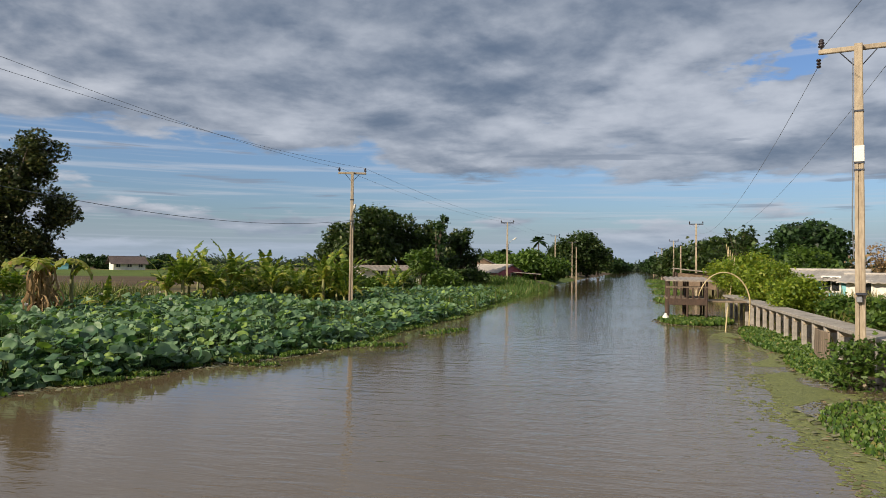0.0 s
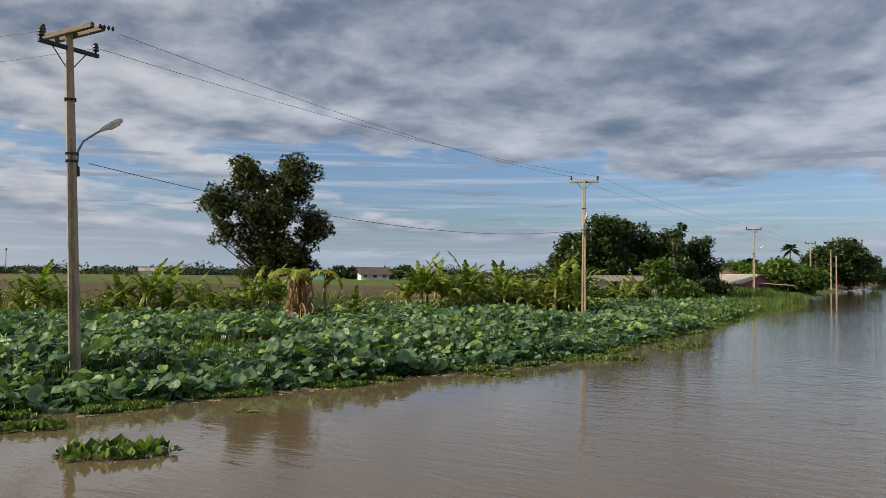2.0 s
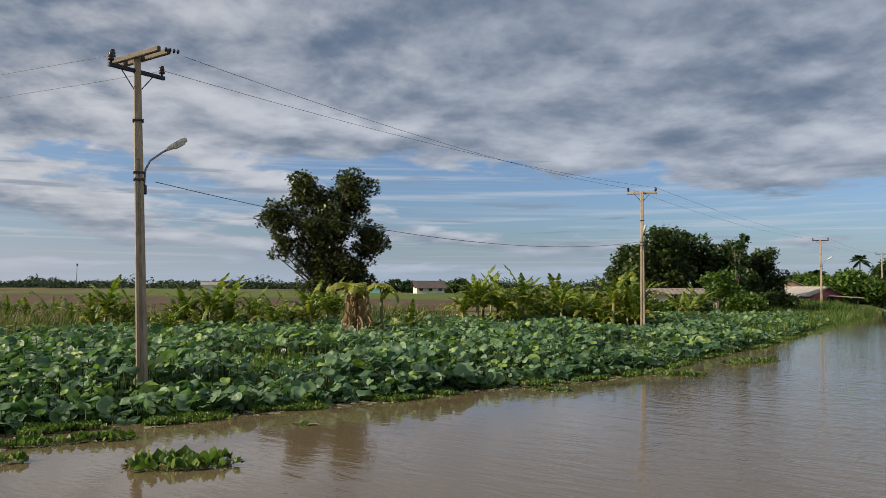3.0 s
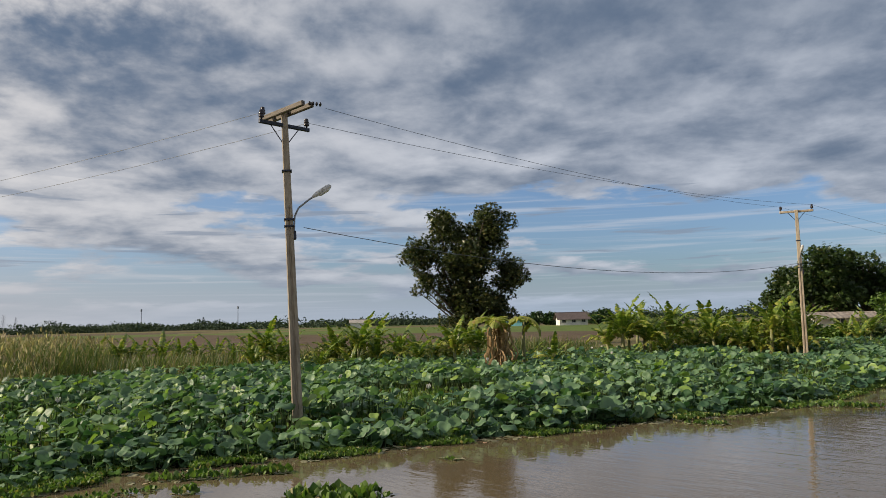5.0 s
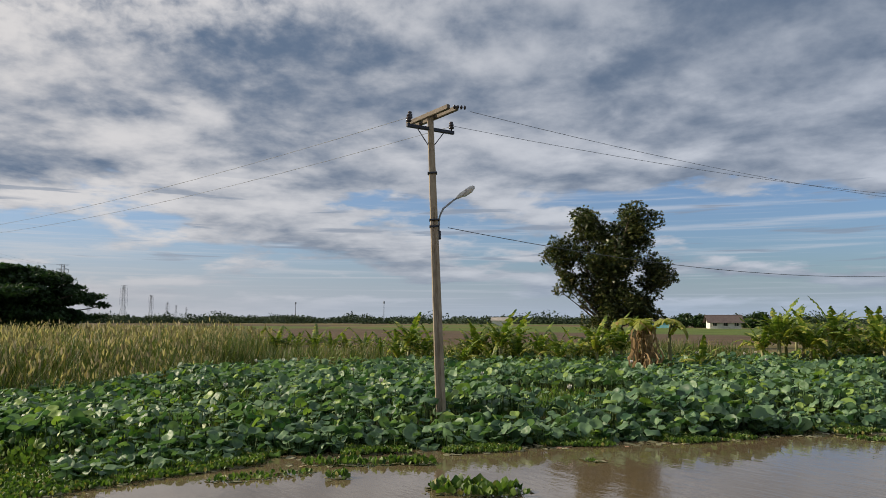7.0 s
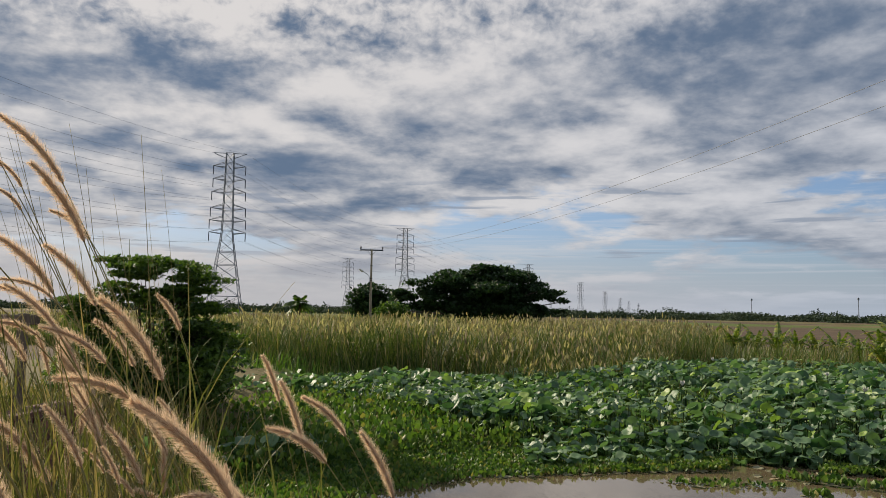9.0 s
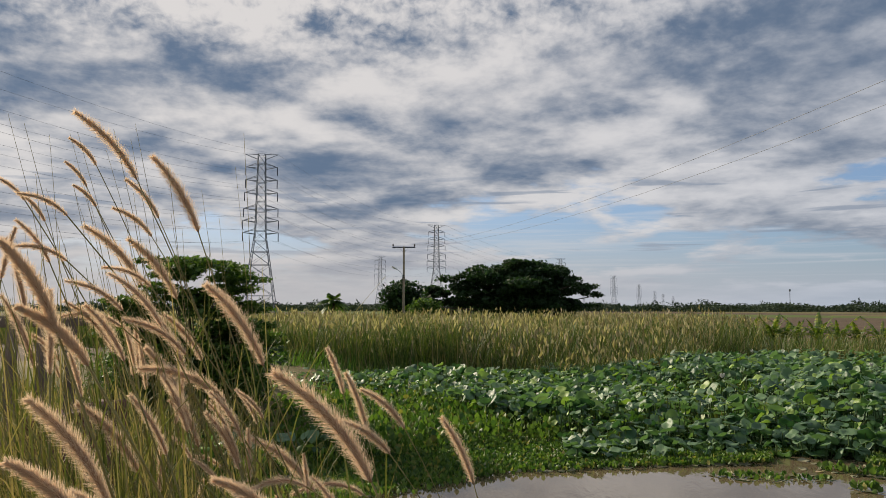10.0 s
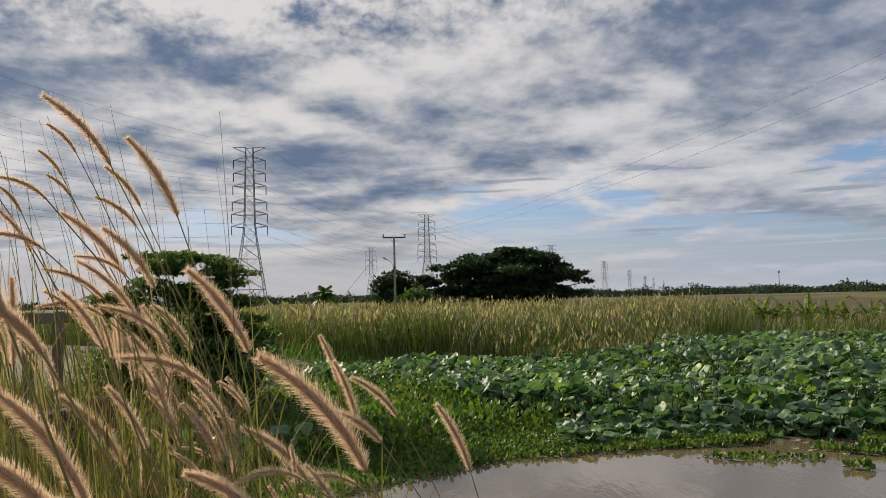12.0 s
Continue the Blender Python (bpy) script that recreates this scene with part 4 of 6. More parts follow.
def build_trees():
    def t(name, b, d, top, z0=0.5, **kw):
        """A tree at a bearing and distance whose top stands at that elevation in degrees."""
        h = 2.62 + d * math.tan(radians(top)) - z0
        return tree(name, spot(b, d, z0), h, **kw)

    t("field_tree", 45.2, 62, 9.15, width=10.9, mat=TREE_OLIVE, label="large dark tree with open two-lobed crown in a field", seed=3, leaf=0.21, per=250, trunk=0.30, base=0.04,
      clumps=230, flat=0.9, lobes=[(-0.14, 0.80, 0.21), (0.20, 0.80, 0.22), (-0.33, 0.62, 0.20), (-0.27, 0.42, 0.17), (0.02, 0.58, 0.26), (0.32, 0.47, 0.20), (0.11, 0.30, 0.24), (-0.10, 0.36, 0.17), (0.22, 0.18, 0.18), (-0.02, 0.16, 0.18)],
      clump_r=0.30, stems=2)
    # grove behind the second pole
    for b, d, top, w, sd in ((22.3, 84, 4.0, 5.5, 21), (20.4, 80, 4.75, 7.0, 22), (18.0, 84, 4.8, 7.0, 23), (15.6, 84, 4.3, 6.0, 24), (13.4, 88, 3.1, 5.6, 25)):
        t("grove_tree", b, d, top, width=w, mat=TREE_LEAF, label="dense dark broadleaf tree in a canal-side grove", seed=sd, leaf=0.30, per=170, trunk=0.22, base=0.10, clumps=44, flat=0.9, group="grove trees", clump_r=0.36,
          lobes=[(0, 0.66, 0.40), (-0.2, 0.42, 0.34), (0.22, 0.38, 0.34)])
    t("vine_tree", 14.8, 76, 4.2, width=2.6, mat=TREE_DEEP, label="tall narrow tree overgrown with vines", seed=31, leaf=0.3, per=170, trunk=0.16, base=0.2, clumps=20, flat=1.1, clump_r=0.42,
      lobes=[(0, 0.86, 0.36), (0.1, 0.55, 0.4), (-0.05, 0.3, 0.45)])
    for b, d, top, w, sd in ((23.4, 62, -0.4, 3.4, 33), (21.6, 64, -0.7, 3.6, 34), (19.4, 63, -1.0, 3.0, 35), (17.6, 66, -0.9, 3.0, 36), (14.6, 70, -0.3, 4.2, 37), (12.8, 80, -0.35, 4.6, 38), (11.6, 88, -0.5, 3.0, 39)):
        t("hedge_bush", b, d, top, width=w, mat=BUSH_LEAF if sd % 2 else TREE_LEAF, label="dense green bush at the edge of the hamlet", seed=sd, leaf=0.24, per=180, trunk=0.08, base=0.03, clumps=24, clump_r=0.42, category="bush", group="hamlet bushes")
    t("young_tree", 16.3, 70, 1.6, width=3.2, mat=BUSH_LEAF, label="young bright green tree with a pale trunk", seed=32, leaf=0.25, per=170, trunk=0.12, base=0.28, clumps=20, clump_r=0.42)
    for b, d, top, w, sd in ((11.0, 125, 0.95, 8, 41), (9.3, 120, 0.75, 8, 42), (8.0, 118, 1.2, 9, 43), (6.6, 118, 0.6, 8, 44)):
        t("bank_tree", b, d, top, width=w, mat=BUSH_LEAF, label="rounded green tree on the canal bank", seed=sd, leaf=0.45, per=60, trunk=0.2, base=0.05, clumps=26, group="bank trees", clump_r=0.4)
    for b, d, top, w, sd in ((5.0, 178, 2.2, 11, 51), (3.7, 182, 2.68, 12.5, 52), (2.9, 200, 1.6, 9, 53)):
        t("rain_tree", b, d, top, width=w, mat=TREE_LEAF, label="large spreading dark tree at the bend of the bank", seed=sd, leaf=0.5, per=60, trunk=0.3, base=0.06, clumps=32, group="rain trees", clump_r=0.36, flat=0.7)
    for i, (b, d, top, w) in enumerate(((1.55, 330, 0.62, 12), (1.15, 420, 0.4, 12), (0.6, 560, 0.2, 14), (-0.75, 430, 0.45, 13), (-1.2, 330, 0.7, 12), (-1.75, 240, 0.85, 11))):
        t("far_bank_tree", b, d, top, width=w, mat=TREE_DEEP, label="distant dark tree lining the canal", seed=60 + i, leaf=0.9, per=16, trunk=0.3, base=0.03, clumps=24, group="far bank trees", clump_r=0.4)
    # east bank
    for i, (b, d, top, w) in enumerate(((-2.2, 165, 1.0, 9), (-3.1, 140, 1.5, 9), (-4.6, 118, 1.9, 9), (-5.9, 100, 2.2, 8))):
        t("east_bank_tree", b, d, top, width=w, mat=TREE_LEAF, label="green broadleaf tree on the east bank", seed=70 + i, leaf=0.45, per=60, trunk=0.22, base=0.06, clumps=30, group="east bank trees", clump_r=0.38)
    t("feathery_tree", -7.0, 84, 3.5, width=6.5, mat=TREE_LEAF, label="tall feathery green tree behind the pier", seed=81, leaf=0.34, per=80, trunk=0.2, base=0.25, clumps=30, clump_r=0.3, lobes=[(0, 0.72, 0.4), (0.15, 0.45, 0.4), (-0.2, 0.4, 0.35)])
    t("orchard_tree", -9.3, 78, 2.1, width=5.0, mat=BUSH_LEAF, label="rounded mid-green orchard tree", seed=82, leaf=0.32, per=100, trunk=0.2, base=0.08, clumps=30, clump_r=0.38)
    t("orchard_tree", -11.6, 76, 3.35, width=9.5, mat=TREE_DEEP, label="broad dark dome-shaped tree behind the houses", seed=83, leaf=0.36, per=90, trunk=0.26, base=0.1, clumps=40, clump_r=0.32)
    t("orchard_tree", -11.4, 66, 1.7, width=5.5, mat=BUSH_LEAF, label="rounded olive-green tree behind the blue house", seed=84, leaf=0.3, per=100, trunk=0.18, base=0.08, clumps=28, clump_r=0.4)
    t("bare_tree", -15.6, 70, 1.9, width=4.5, mat=BANANA_DRY, label="half-bare brownish tree behind the white house", seed=85, leaf=0.2, per=40, trunk=0.16, base=0.15, clumps=26, clump_r=0.36)
    t("lime_bush", -7.2, 50, 0.95, z0=0.8, width=4.4, mat=BUSH_BRIGHT, label="yellow-green flowering bush by the walkway", seed=86, leaf=0.13, per=620, trunk=0.09, base=0.08, clumps=26, clump_r=0.42, category="bush")
    t("lime_bush", -9.0, 42, 0.3, z0=0.8, width=4.0, mat=BUSH_BRIGHT, label="bright green leafy bush beside the walkway", seed=87, leaf=0.12, per=620, trunk=0.08, base=0.06, clumps=26, clump_r=0.42, category="bush")
    t("walkway_bush", -10.6, 35, -0.6, z0=0.7, width=3.0, mat=BUSH_BRIGHT, label="dense green bush overhanging the walkway", seed=88, leaf=0.11, per=620, trunk=0.08, base=0.04, clumps=26, clump_r=0.42, category="bush")
    t("walkway_bush", -13.6, 33, -1.9, z0=0.7, width=2.2, mat=BUSH_LEAF, label="small ragged bush before the blue house", seed=89, leaf=0.13, per=380, trunk=0.06, base=0.04, clumps=22, clump_r=0.42, category="bush")
    t("walkway_bush", -16.6, 25, -1.9, z0=0.8, width=2.6, mat=BUSH_LEAF, label="leafy bush with yellow flowers at the canal edge", seed=90, leaf=0.12, per=420, trunk=0.06, base=0.04, clumps=22, clump_r=0.42, category="bush")
    t("pole_bush", -14.0, 18.6, -4.2, z0=-0.1, width=1.7, mat=BUSH_LEAF, label="leafy bush round the foot of a pole", seed=91, leaf=0.1, per=300, trunk=0.04, base=0.04, clumps=22, clump_r=0.42, category="bush")
    # south-west
    t("acacia_shrub", 111.4, 17.5, 3.5, z0=0.4, width=4.0, mat=BUSH_LEAF, label="flat-topped feathery shrub on the near bank", seed=95, leaf=0.085, per=900, trunk=0.07, base=0.10, clumps=120, clump_r=0.40, flat=0.16,
      category="shrub", skirt=0.30, lobes=[(-0.08, 0.88, 0.26), (0.16, 0.78, 0.28), (-0.26, 0.70, 0.22), (0.30, 0.58, 0.24), (-0.2, 0.45, 0.26), (0.12, 0.40, 0.3), (0.32, 0.36, 0.2)])
    t("dark_shrub", 109.5, 19, -1.1, z0=-0.1, width=3.2, mat=TREE_DEEP, label="low dark shrub in shade at the lotus edge", seed=96, leaf=0.13, per=330, trunk=0.06, base=0.03, clumps=26, clump_r=0.42, category="shrub")
    t("rain_tree", 88.4, 92, 3.6, width=21.5, mat=TREE_DEEP, label="wide dome-shaped dark rain tree beyond the reeds", seed=97, leaf=0.30, per=150, trunk=0.5, base=0.05, clumps=230, flat=0.28, clump_r=0.24,
      lobes=[(0.06, 0.60, 0.34), (-0.18, 0.52, 0.25), (0.28, 0.52, 0.22), (-0.33, 0.34, 0.18), (0.40, 0.36, 0.13), (0.0, 0.26, 0.32), (-0.42, 0.18, 0.12), (0.30, 0.2, 0.16)])
    t("round_tree", 96.5, 100, 2.05, width=8.0, mat=TREE_DEEP, label="rounded dark tree beside the rain tree", seed=98, leaf=0.36, per=80, trunk=0.25, base=0.06, clumps=32, clump_r=0.36)
    t("low_bush", 94.9, 88, 0.7, width=4.6, mat=BUSH_LEAF, label="lighter green bush below the round tree", seed=99, leaf=0.3, per=90, trunk=0.1, base=0.04, clumps=22, clump_r=0.42, category="bush")


def palm(at, h, label, seed, spread=1.7, fronds=18, trunk=0.14):
    rng = np.random.default_rng(seed)
    ob = thing("palm_tree", label, "palm", pose(*at), "palms")
    lean = rng.uniform(-0.3, 0.3, 2)
    part("trunk", Geo().tube([(0, 0, -0.2), (lean[0] * 0.5, lean[1] * 0.5, h * 0.5), (lean[0], lean[1], h)], [trunk * 1.3, trunk, trunk * 0.8], 8), BARK, ob, smooth=True)
    for i in range(fronds):
        a, e = 2 * math.pi * i * 0.382, rng.uniform(-0.5, 1.2)
        g = Geo()
        pts = []
        for s in range(7):
            q = s / 6
            pts.append(Vector((math.cos(a) * math.cos(e) * q, math.sin(a) * math.cos(e) * q, math.sin(e) * q - 0.5 * q * q)) * spread)
        g.tube(pts, [0.03 - 0.004 * s for s in range(7)], 4, caps=False)
        side = Vector((-math.sin(a), math.cos(a), 0))
        for s in range(24):
            q = 0.15 + 0.85 * s / 24
            j = min(int(q * 6), 5)
            c = pts[j].lerp(pts[j + 1], q * 6 - j)
            ln = spread * 0.32 * math.sin(math.pi * min(0.95, q + 0.1)) + 0.06
            for d in (-1, 1):
                tip = c + side * d * ln * 0.8 + (pts[j + 1] - pts[j]).normalized() * ln * 0.5 - Vector((0, 0, ln * 0.45))
                w = (pts[j + 1] - pts[j]).normalized() * 0.10
                g.add([c - w, c + w, tip], [(0, 1, 2)])
        part("frond", g, BUSH_LEAF if seed % 2 else TREE_DEEP, ob, m=Matrix.Translation((lean[0], lean[1], h)))
    return ob


def build_palms():
    p = spot(7.4, 165, 0.5)
    palm(p, 7.8, "tall coconut palm above the bank trees", 4, 2.3, 22)
    p = spot(9.9, 130, 0.5)
    palm(p, 4.2, "short coconut palm behind the pink house", 6, 2.2, 18)
    p = spot(101.9, 95, 0.4)
    palm(p, 3.1, "stubby wind-blown palm beyond the reeds", 5, 2.3, 20, 0.25)


build_pylons()
build_horizon()
build_houses()
build_trees()
build_palms()


# ---------------------------------------------------------------- the east bank: walkway, pier, floating weeds
def build_walkway():
    ob = thing("walkway", "weathered concrete walkway on posts along the canal", "walkway", kind="structure")
    line = [(5.6, 12.5), (5.45, 17), (5.35, 22), (5.3, 28), (5.25, 34), (5.2, 41), (5.0, 48)]
    for i in range(len(line) - 1):
        a, b = Vector((*line[i], 1.0)), Vector((*line[i + 1], 1.0))
        d = b - a
        m = Matrix.Translation((a + b) / 2 + Vector((0.32, 0, 0))) @ pose(0, 0, 0, 0, 0, math.degrees(math.atan2(d.y, d.x)))
        part("slab", Geo().box((0, 0, 0), (d.length - 0.02, 0.8, 0.11), None, 0.015), CONCRETE_GREY, ob, m=m)
        n = 3 if d.length < 5.5 else 4
        for j in range(n):
            c = a.lerp(b, (j + 0.5) / n)
            part("post", Geo().box((0, 0, 0), (0.16, 0.16, 1.5), None, 0.02), CONCRETE_GREY, ob, m=pose(c.x + 0.05, c.y, 0.19))
            part("cap_beam", Geo().box((0, 0, 0), (0.8, 0.2, 0.16), None, 0.02), CONCRETE, ob, m=pose(c.x + 0.42, c.y, 0.85))
    for i in range(7):
        c = Vector((5.14 + 0.07 * i * 0, 23.1 + 0.24 * i, 0.2))
        part("plank", Geo().box((0, 0, 0), (0.06, 0.22, 1.3), None, 0.01), WOOD, ob, m=pose(c.x, c.y, c.z, 0, 2, 0))
    # retaining wall behind
    for i in range(12):
        part("wall_panel", Geo().box((0, 0, 0), (0.1, 2.9, 1.3), None, 0.01), CONCRETE_GREY, ob, m=pose(6.5, 13.5 + 3 * i, 0.1))


def build_pier():
    ob = thing("fishing_pier", "weathered wooden pier platform with tin shelter over the water", "pier", pose(0, 0, 0))
    x0, x1, y0, y1 = 1.45, 3.25, 39.0, 42.5
    for x in (x0, (x0 + x1) / 2, x1):
        for y in (y0, (y0 + y1) / 2, y1):
            part("post", Geo().tube([(x, y, -0.8), (x + 0.03, y, 1.99 + 0.03 * (y - y0))], [0.06, 0.05], 7), WOOD_DARK, ob)
    for i in range(12):
        part("board", Geo().box((0, 0, 0), (x1 - x0 + 0.2, 0.26, 0.05), None, 0.005), WOOD, ob, m=pose((x0 + x1) / 2, y0 + 0.15 + i * 0.285, 1.1))
    for i in range(7):
        part("rail_slat", Geo().box((0, 0, 0), (0.07, 0.03, 0.6), None, 0.005), WOOD_DARK, ob, m=pose(x0 + 0.05 + i * 0.28, y0 - 0.06, 1.4))
    part("rail", Geo().box((0, 0, 0), (x1 - x0 + 0.2, 0.06, 0.09), None, 0.01), WOOD, ob, m=pose((x0 + x1) / 2, y0 - 0.06, 1.68))
    part("skirt", Geo().box((0, 0, 0), (x1 - x0, 0.05, 0.32), None, 0.01), WOOD_DARK, ob, m=pose((x0 + x1) / 2, y0 - 0.02, 0.95))
    for i in range(8):
        g = Geo()
        a = x0 - 0.12 + i * 0.27
        g.add([(a, y0 - 0.5, 2.02), (a + 0.135, y0 - 0.5, 2.07), (a + 0.27, y0 - 0.5, 2.02), (a, y1 + 0.5, 2.12), (a + 0.135, y1 + 0.5, 2.17), (a + 0.27, y1 + 0.5, 2.12),
               (a, y0 - 0.5, 1.97), (a + 0.27, y0 - 0.5, 1.97), (a, y1 + 0.5, 2.07), (a + 0.27, y1 + 0.5, 2.07)], [(0, 1, 4, 3), (1, 2, 5, 4), (6, 8, 9, 7), (0, 6, 7, 2, 1), (3, 4, 5, 9, 8)])
        part("roof_sheet", g, ROOF_TIN, ob, "corrugated rusty tin roof sheet")
    part("gangway", Geo().box((0, 0, 0), (2.4, 2.2, 0.08), None, 0.01), WOOD, ob, m=pose(4.3, 40.4, 0.98))
    # bamboo hoop of a lift net
    hoop = thing("net_hoop", "bent bamboo hoop of a lift net beside the pier", "fishing gear")
    pts = [Vector((3.6 + 1.12 * math.cos(a), 34.5 + 0.4 * math.cos(a), 1.0 + 1.45 * math.sin(a))) for a in np.linspace(0.05, math.pi - 0.3, 20)]
    part("hoop", Geo().tube(pts, [0.035 - 0.0008 * i for i in range(20)], 7), BAMBOO, hoop, smooth=True)
    part("stake", Geo().tube([(3.5, 33.4, -0.6), (3.65, 33.6, 1.0)], [0.035, 0.03], 6), BAMBOO, hoop)
    part("stake", Geo().tube([(4.65, 35.0, -0.6), (4.7, 34.9, 1.1)], [0.035, 0.03], 6), BAMBOO, hoop)
    # leaning bamboo poles behind the shelter
    for i in range(5):
        s = thing("bamboo_pole", "long leaning bamboo pole behind the pier", "pole", pose(5.3 + 0.4 * i, 48 + 3 * i, 0.7), "leaning bamboo poles")
        part("cane", Geo().tube([(0, 0, 0), (0.35 - 0.2 * i, 0.3, 2.6 + 0.3 * i)], [0.04, 0.02], 6), BAMBOO, s)
    # a second shed further on
    p = (4.6, 66, 0.3)
    sh = thing("pier_shed", "small grey tin-roofed shed on stilts over the canal", "shed", pose(*p))
    for x in (-1.6, 1.6):
        for y in (-2, 2):
            part("post", Geo().tube([(x, y, -0.8), (x, y, 2.0)], [0.08, 0.07], 6), WOOD_DARK, sh)
    part("wall_shell", Geo().box((0, 0, 1.25), (3.0, 3.8, 1.3), None, 0.02), WALL_TIMBER, sh)
    part("roof", Geo().box((0, 0, 2.1), (4.0, 4.8, 0.08), pose(0, 0, 0, 0, 6), 0.01), ROOF_TIN, sh)
    f = thing("float_bottle", "white plastic float tied to the pier post", "float", pose(1.3, 38.0, 0.02))
    part("bottle", Geo().lathe([(0.02, 0), (0.13, 0.02), (0.15, 0.12), (0.15, 0.26), (0.07, 0.33), (0.05, 0.4), (0.02, 0.41)], 10), FOAM, f, smooth=True)


build_walkway()
build_pier()


# ---------------------------------------------------------------- lotus bed
def lotus_leaf_shape(seed, segs=13, cup=0.12, wave=0.06, fold=0.0):
    """A round shield-shaped leaf, dished to its middle, with a wavy rim and a shallow notch."""
    rng = random.Random(seed)
    ph = [rng.uniform(0, 6.28) for _ in range(3)]
    v, f = [(0, 0, 0)], []
    for r in (0.28, 0.46, 0.5):
        for j in range(segs):
            a = 2 * math.pi * j / segs
            q = r * (1 + 0.05 * math.sin(2 * a + ph[0]))
            z = cup * (r / 0.5) ** 2 + wave * (r / 0.5) ** 2 * math.sin(3 * a + ph[1]) + 0.03 * math.sin(7 * a + ph[2]) * (r > 0.4) - (0.035 if r > 0.48 else 0)
            z += fold * abs(math.sin(a)) * (r / 0.5) ** 2
            v.append((q * math.cos(a), q * math.sin(a), z))
    for j in range(segs):
        k = (j + 1) % segs
        f.append((0, 1 + j, 1 + k))
        for r in range(2):
            f.append((1 + r * segs + j, 1 + (r + 1) * segs + j, 1 + (r + 1) * segs + k, 1 + r * segs + k))
    return v, f


STALK_V = [(0.012, 0, 0), (-0.006, 0.0105, 0), (-0.006, -0.0105, 0), (0.009, 0, -1), (-0.0045, 0.008, -1), (-0.0045, -0.008, -1)]
STALK_F = [(0, 1, 4, 3), (1, 2, 5, 4), (2, 0, 3, 5)]


def build_lotus():
    rng = np.random.default_rng(5)
    shapes = [lotus_leaf_shape(1, 13, 0.14, 0.05), lotus_leaf_shape(2, 13, 0.05, 0.09), lotus_leaf_shape(3, 13, 0.2, 0.04), lotus_leaf_shape(4, 12, 0.02, 0.07, 0.16), lotus_leaf_shape(5, 12, -0.08, 0.08)]
    pts = []
    tries = 0
    while len(pts) < 21000 and tries < 140000:
        tries += 1
        y = rng.uniform(-12, 66)
        le, lb = left_edge(y), lotus_back(y)
        x = rng.uniform(lb, le)
        into = le - x
        # patches of other weeds break the bed up
        gap = noise.noise(Vector((x * 0.16, y * 0.16, 4.0)))
        south = max(0.0, (6.0 - y) / 8.0)
        rim = 0.35 + 0.9 * max(0, noise.noise(Vector((0, y * 0.3, 1)))) + south * 2.4
        if into < rim or gap > 0.26 - min(south, 1.6) * 0.14:
            continue
        if y > 46 and rng.random() < (y - 46) / 22:
            continue
        if y < 7 and rng.random() < 0.12:
            continue
        far = math.hypot(x, y)
        if rng.random() > min(1.0, 26.0 / far):
            continue
        pts.append((x, y, into))
    # low young leaves along the rim
    for i in range(4200):
        y = rng.uniform(1.5, 48)
        if rng.random() > min(1.0, 16.0 / (y + 8)):
            continue
        into = rng.uniform(0.25, 2.2)
        pts.append((left_edge(y) - into, y, into * 0.25))
    pts = np.array(pts)
    n = len(pts)
    patch = np.array([noise.noise(Vector((x * 0.35, y * 0.35, 9.0))) for x, y, i in pts])
    hgt = 0.06 + 0.52 * np.clip(pts[:, 2] / 2.8, 0, 1) + 0.22 * patch + rng.uniform(-0.22, 0.30, n)
    hgt = np.clip(hgt, 0.05, 0.30 + pts[:, 2] * 0.3)
    hgt = np.clip(hgt, 0.05, 1.0) * np.interp(pts[:, 1], [2, 9], [0.66, 1.0])
    size = np.clip(rng.normal(0.275, 0.08, n), 0.12, 0.48) * (0.9 + 0.3 * patch) * np.where(pts[:, 1] < 7, 0.88, 1.0)
    pos = np.stack([pts[:, 0], pts[:, 1], hgt], 1)
    tilt = np.clip(np.abs(rng.normal(0.55, 0.34, n)), 0, 1.3)
    mats = turns(n, rng, pos, size, tilt, lean=(0.35, -0.1, 0))
    pick = rng.integers(0, len(shapes), n)
    bed = thing("lotus_bed", "dense bed of blue-green lotus leaves standing over the shallows", "lotus plants")
    # the nearest leaves one by one
    order = np.argsort(np.hypot(pts[:, 0] + 2, pts[:, 1] - 4))
    near = set(order[:290].tolist())
    meshes = []
    for v, f in shapes:
        g = Geo()
        g.add(v, f)
        meshes.append(g.mesh("lotus_leaf", LOTUS_LEAF, True))
    stalk = Geo().add(STALK_V, STALK_F).mesh("leaf_stalk", STALK, True)
    for i in order[:290]:
        part("lotus_leaf", meshes[pick[i]], LOTUS_LEAF, bed, m=Matrix(mats[i].tolist()))
    for s in range(len(shapes)):
        ids = [i for i in range(n) if pick[i] == s and i not in near]
        part("lotus_leaves", swarm("lotus_leaves", *shapes[s], mats[ids], LOTUS_LEAF, True), LOTUS_LEAF, bed, kind="stuff")
    st = turns(n, rng, pos, np.ones(n), np.abs(rng.normal(0, 0.08, n)))
    st[:, :3, 2] *= (hgt + 0.3)[:, None]
    part("stalk_growth", swarm("stalk_growth", STALK_V, STALK_F, st, STALK), STALK, bed, kind="stuff")
    # a few white and pink flowers
    fl = Geo()
    for v in range(7):
        fl.add(*[[(0, 0, 0), (0.05, -0.03, 0.06), (0.05, 0.03, 0.06), (0.055, 0, 0.14)], [(0, 1, 3, 2)]], pose(0, 0, 0, 0, 0, v * 51))
    me = fl.mesh("petals", WALL_WHITE)
    first = None
